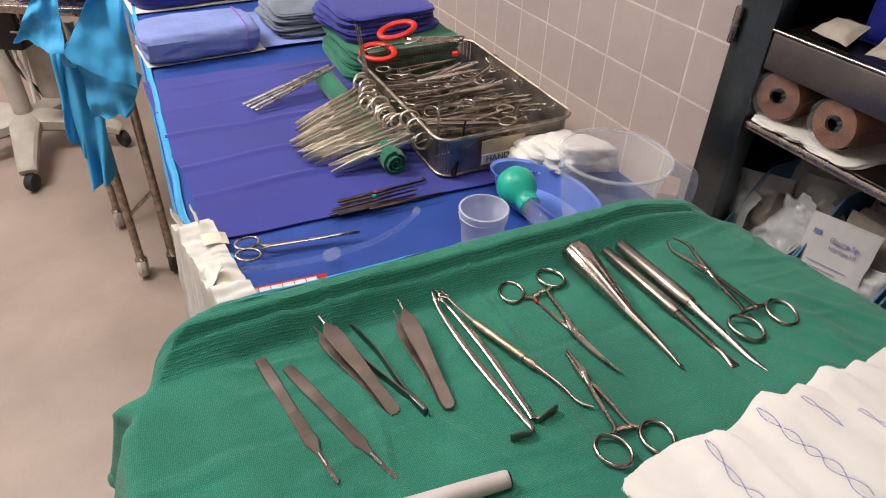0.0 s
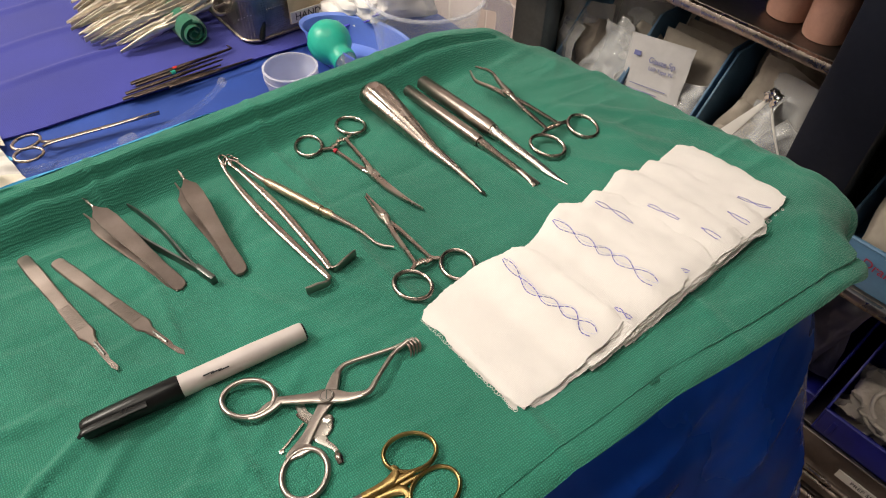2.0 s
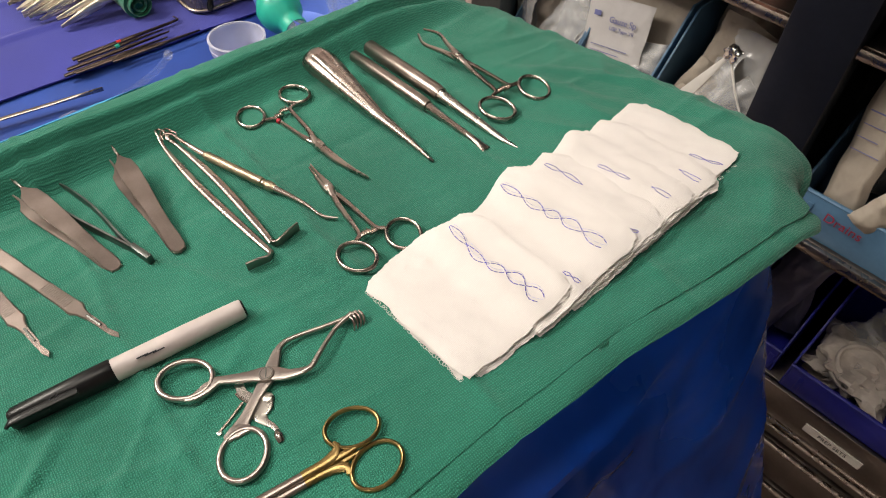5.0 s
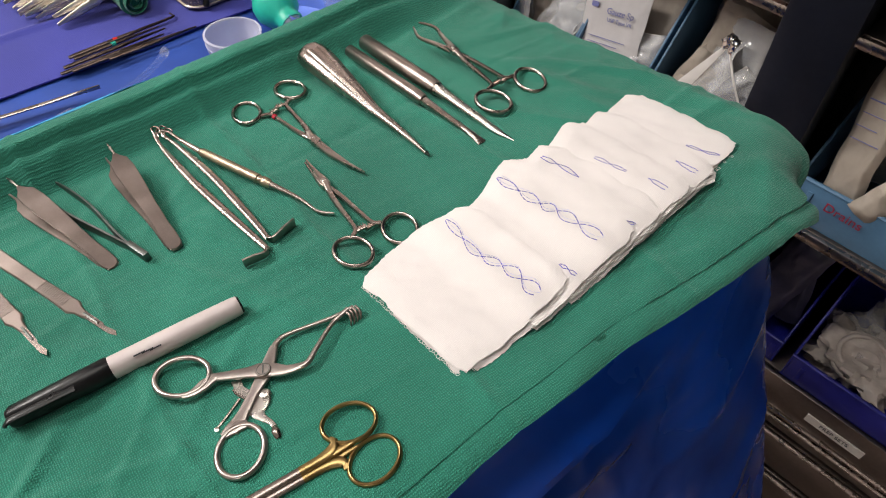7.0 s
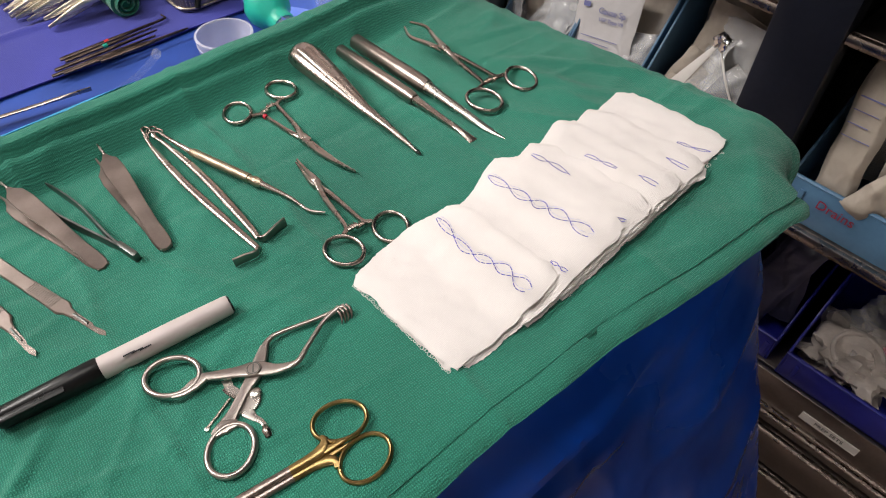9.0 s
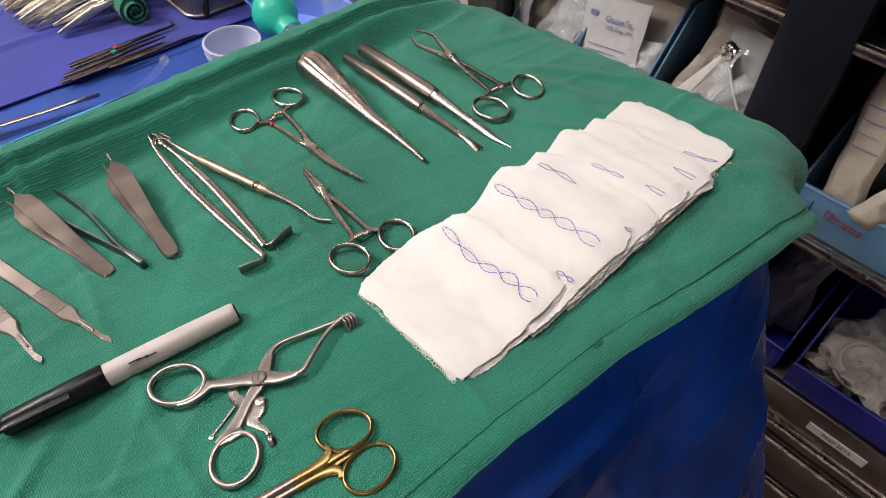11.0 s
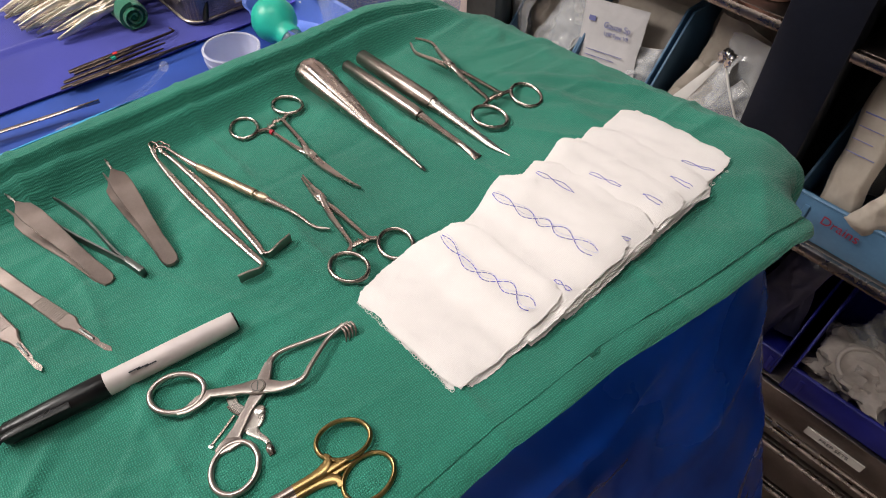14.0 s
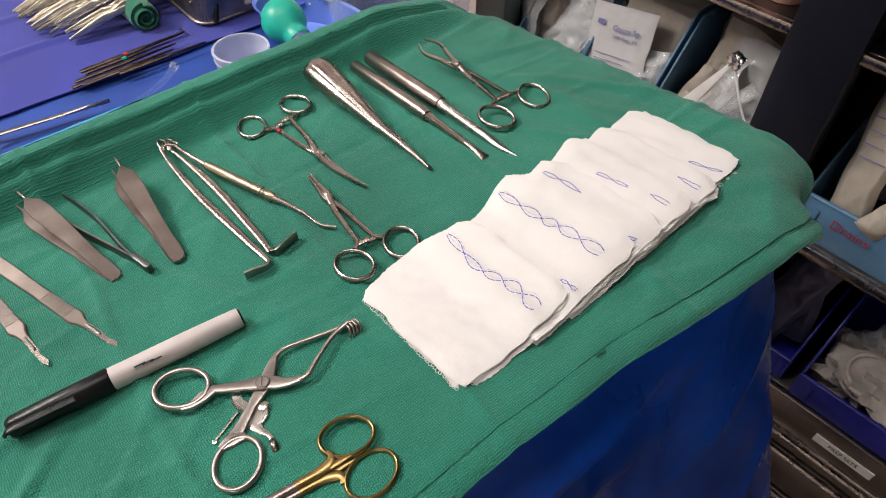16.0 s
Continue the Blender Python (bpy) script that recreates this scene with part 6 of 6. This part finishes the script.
solid("red_cap_tip", lathe([(0, 0), (0.004, 0), (0.0045, 0.004), (0.0035, 0.012), (0, 0.013)], 14), RED, T(0.47, 0.215, 0.07, 70, 0, 20), "small red plastic tip cover", "cap")
rod(T(0.348, -0.034, 0.006, 0, -62, 40), 0.075, BLACK, "dark handled probe standing in the basket corner", "standing_probe", 0.003)
rod(T(0.338, 0.0, 0.01, 0, -72, 60), 0.085, STEEL_OLD, "steel probe standing at the basket's side", "standing_probe", 0.002)
# red-handled shears over the basket's far corner
rs = thing("red_shears", T(0.402, 0.282, 0.072, 0, 0, 0) @ pose(0, 0, 0, 16, -8, -32), "shears with red plastic handles lying on the basket", "shears")
for s in (1, -1):
    part("handle_loop", oval(-0.018 + 0.014 * s, s * 0.024, 0.030, 0.019, s * 24, 0.008 + 0.003 * s, 0.0052, 0.0042), RED, rs, "red plastic loop")
    part("blade", tube(curve([(0.012, s * 0.008, 0.006), (0.035, 0, 0.006), (0.07, -s * 0.003, 0.004), (0.1, -s * 0.002, 0.0)], 5), [0.0042, 0.0055, 0.005, 0.002], [0.003, 0.0018, 0.0016, 0.001], 8), STEEL, rs)
part("pivot", lathe([(0.004, 0), (0.004, 0.002), (0, 0.003)], 14), STEEL_BRIGHT, rs, "", pose(0.035, 0, 0.0075))

# ---- beyond the table: a draped stand and an equipment stand ----
side = thing("draped_stand", pose(-1.1, 1.95, 0), "small wheeled steel stand under a light blue drape", "stand")
for x, y in ((0.087, -0.231), (-0.099, 0.016), (0.17, -0.197)):
    leg = part("leg", tube([(x, y, 0.05), (x, y, 0.79)], 0.012), STEEL_OLD, side)
    part("castor", lathe([(0, -0.012), (0.03, -0.012), (0.035, 0), (0.03, 0.012), (0, 0.012)], 20, m=pose(x, y, 0.036, 0, 90, 20)), RUBBER if x > 0.1 else PUTTY, leg)
    part("collar", lathe([(0.012, 0), (0.018, 0.004), (0.018, 0.016), (0.012, 0.022)], 16, m=pose(x, y, 0.05)), STEEL, leg)
part("crossbar", tube([(0.087, -0.231, 0.27), (-0.099, 0.016, 0.3)], 0.007), STEEL_OLD, side)
part("crossbar", tube([(0.087, -0.231, 0.22), (0.17, -0.197, 0.3)], 0.006), STEEL_OLD, side)
part("top", box(-0.30, 0.17, -0.20, 0.5, 0.79, 0.81, 0.003), STEEL, side)


def hang(tl, tr, br, bl, seed, wave=0.02, folds=9, front=0.0):
    """A hanging piece of drape between four corners, given in the world's x and z."""
    def shape(u, v):
        x = (tl[0] * (1 - u) + tr[0] * u) * (1 - v) + (bl[0] * (1 - u) + br[0] * u) * v
        z = (tl[1] * (1 - u) + tr[1] * u) * (1 - v) + (bl[1] * (1 - u) + br[1] * u) * v
        w = wave * math.sin(u * folds + 2.5 * v + seed) * (0.3 + 0.7 * v) + 0.03 * wob(u * 3, v * 3, 0, 1, seed)
        return (x + 1.1 + w * 0.3, -0.262 - w - 0.02 * v - front, z + 0.014 * wob(u * 5, 0, 0, 1, seed) * v)
    return sheet(30, 26, shape, 0.001)


part("drape", hang((-1.03, 0.885), (-0.985, 0.885), (-0.994, 0.741), (-1.115, 0.762), 1.0, 0.010, 5, 0.02), CYAN, side, "pointed corner of light blue drape")
part("drape", hang((-0.90, 0.885), (-0.832, 0.885), (-0.838, 0.667), (-0.996, 0.737), 2.4, 0.012, 6, 0.03), CYAN, side, "bright light blue paper drape")
part("drape", hang((-1.000, 0.745), (-0.842, 0.680), (-0.880, 0.590), (-0.985, 0.560), 3.3, 0.012, 4, 0.01), CYAN, side, "light blue paper drape folded to a point")
part("drape", hang((-1.042, 0.735), (-0.955, 0.72), (-0.985, 0.385), (-1.062, 0.335), 4.0, 0.02, 11), CYAN, side, "hanging light blue paper drape in folds")
part("drape", hang((-1.075, 0.74), (-1.02, 0.72), (-1.050, 0.43), (-1.082, 0.50), 5.0, 0.012, 7, -0.02), CYAN, side, "hanging light blue drape in the shade behind")
part("knot", pillow(0.035, 0.03, 0.05, 3.0, 0.35, 9), CYAN, side, "gathered knot of drape", pose(0.10, -0.28, 0.70))
part("cloth_heap", pillow(0.3, 0.3, 0.12, 6.0, 0.3, 12), BLUE_CLOTH, side, "heap of dark blue cloth", pose(0.0, 0.02, 0.812))

eq = thing("equipment_stand", pose(-1.76, 2.45, 0), "putty-coloured equipment stand on a wheeled star base", "equipment stand")
for k in range(5):
    a = radians(-62 + 72 * k)
    x, y = 0.34 * math.cos(a), 0.34 * math.sin(a)
    leg = part("foot", tube(curve([(0.02 * math.cos(a), 0.02 * math.sin(a), 0.13), (x * 0.5, y * 0.5, 0.115), (x * 0.9, y * 0.9, 0.09), (x, y, 0.075)], 5), [0.06, 0.045, 0.034, 0.03], [0.035, 0.03, 0.024, 0.018], 10, square=0.6), PUTTY, eq)
    part("castor", lathe([(0, -0.014), (0.03, -0.014), (0.035, 0), (0.03, 0.014), (0, 0.014)], 18, m=pose(x, y, 0.036, 0, 90, 60 * k)), RUBBER, leg)
part("column", tube([(0, 0, 0.12), (0, 0, 1.3)], 0.034, None, 20), PUTTY, eq)
part("canister", lathe([(0.0, 0), (0.055, 0), (0.06, 0.02), (0.06, 0.22), (0.05, 0.25), (0.0, 0.25)], 24), PUTTY, eq, "pale rounded canister", pose(0.15, 0.02, 0.24))
for k in range(3):
    part("hose", tube(curve([(0.03, -0.02, 1.0), (0.10 + 0.02 * k, -0.06, 0.75), (0.06 + 0.03 * k, -0.05, 0.42), (0.12, -0.02 - 0.03 * k, 0.24)], 8), 0.006), (RUBBER, PEN_GRAY, WHITE_PAPER)[k], eq)
part("monitor_box", box(-0.12, 0.1, -0.06, 0.1, 0.86, 1.25, 0.015), BLACK, eq, "dark monitor housing")
part("pump", box(0.09, 0.19, -0.14, -0.06, 0.46, 0.95, 0.012), BLACK, eq, "black pump housing")
part("pump_clamp", tube(curve([(0.17, -0.145, 0.62), (0.215, -0.15, 0.61), (0.215, -0.15, 0.54), (0.17, -0.145, 0.53)], 5), 0.004), STEEL_OLD, eq, "bent steel bracket")
part("red_panel", box(-0.04, 0.10, 0.20, 0.25, 0.42, 1.2, 0.01), RED_DARK, eq, "dark red panel")

# ---- wall tiles ----
PX, PZ, GAP = 0.0812, 0.0925, 0.0034


def tile_mesh(name, w, h):
    bm = box(0, w, -0.0002, 0.0006, 0, h)
    return finish(name, bm, TILE)


one = tile_mesh("tile", PX - GAP, PZ - GAP)
rest = bmesh.new()
for i in range(-52, 0):
    for j in range(0, 29):
        x, z = -0.008 + 0.0 + (i + 1) * PX - PX + GAP / 2, 0.875 - 9 * PZ + j * PZ + GAP / 2
        if -14 <= i and 8 <= j <= 12:
            ob = new("tile", one)
            ob.parent = tile_wall
            ob.matrix_basis = pose(x, 0, z)
        else:
            box(x, x + PX - GAP, -0.0002, 0.0006, z, z + PZ - GAP, bm=rest)
for j in range(0, 22):
    z = 0.875 - 9 * PZ + j * PZ + GAP / 2
    box(-0.008 + GAP / 2, 0.0565, -0.0002, 0.0006, z, z + PZ - GAP, bm=rest)
field = part("tile_field", rest, TILE, tile_wall)
tagged(field, kind="stuff")
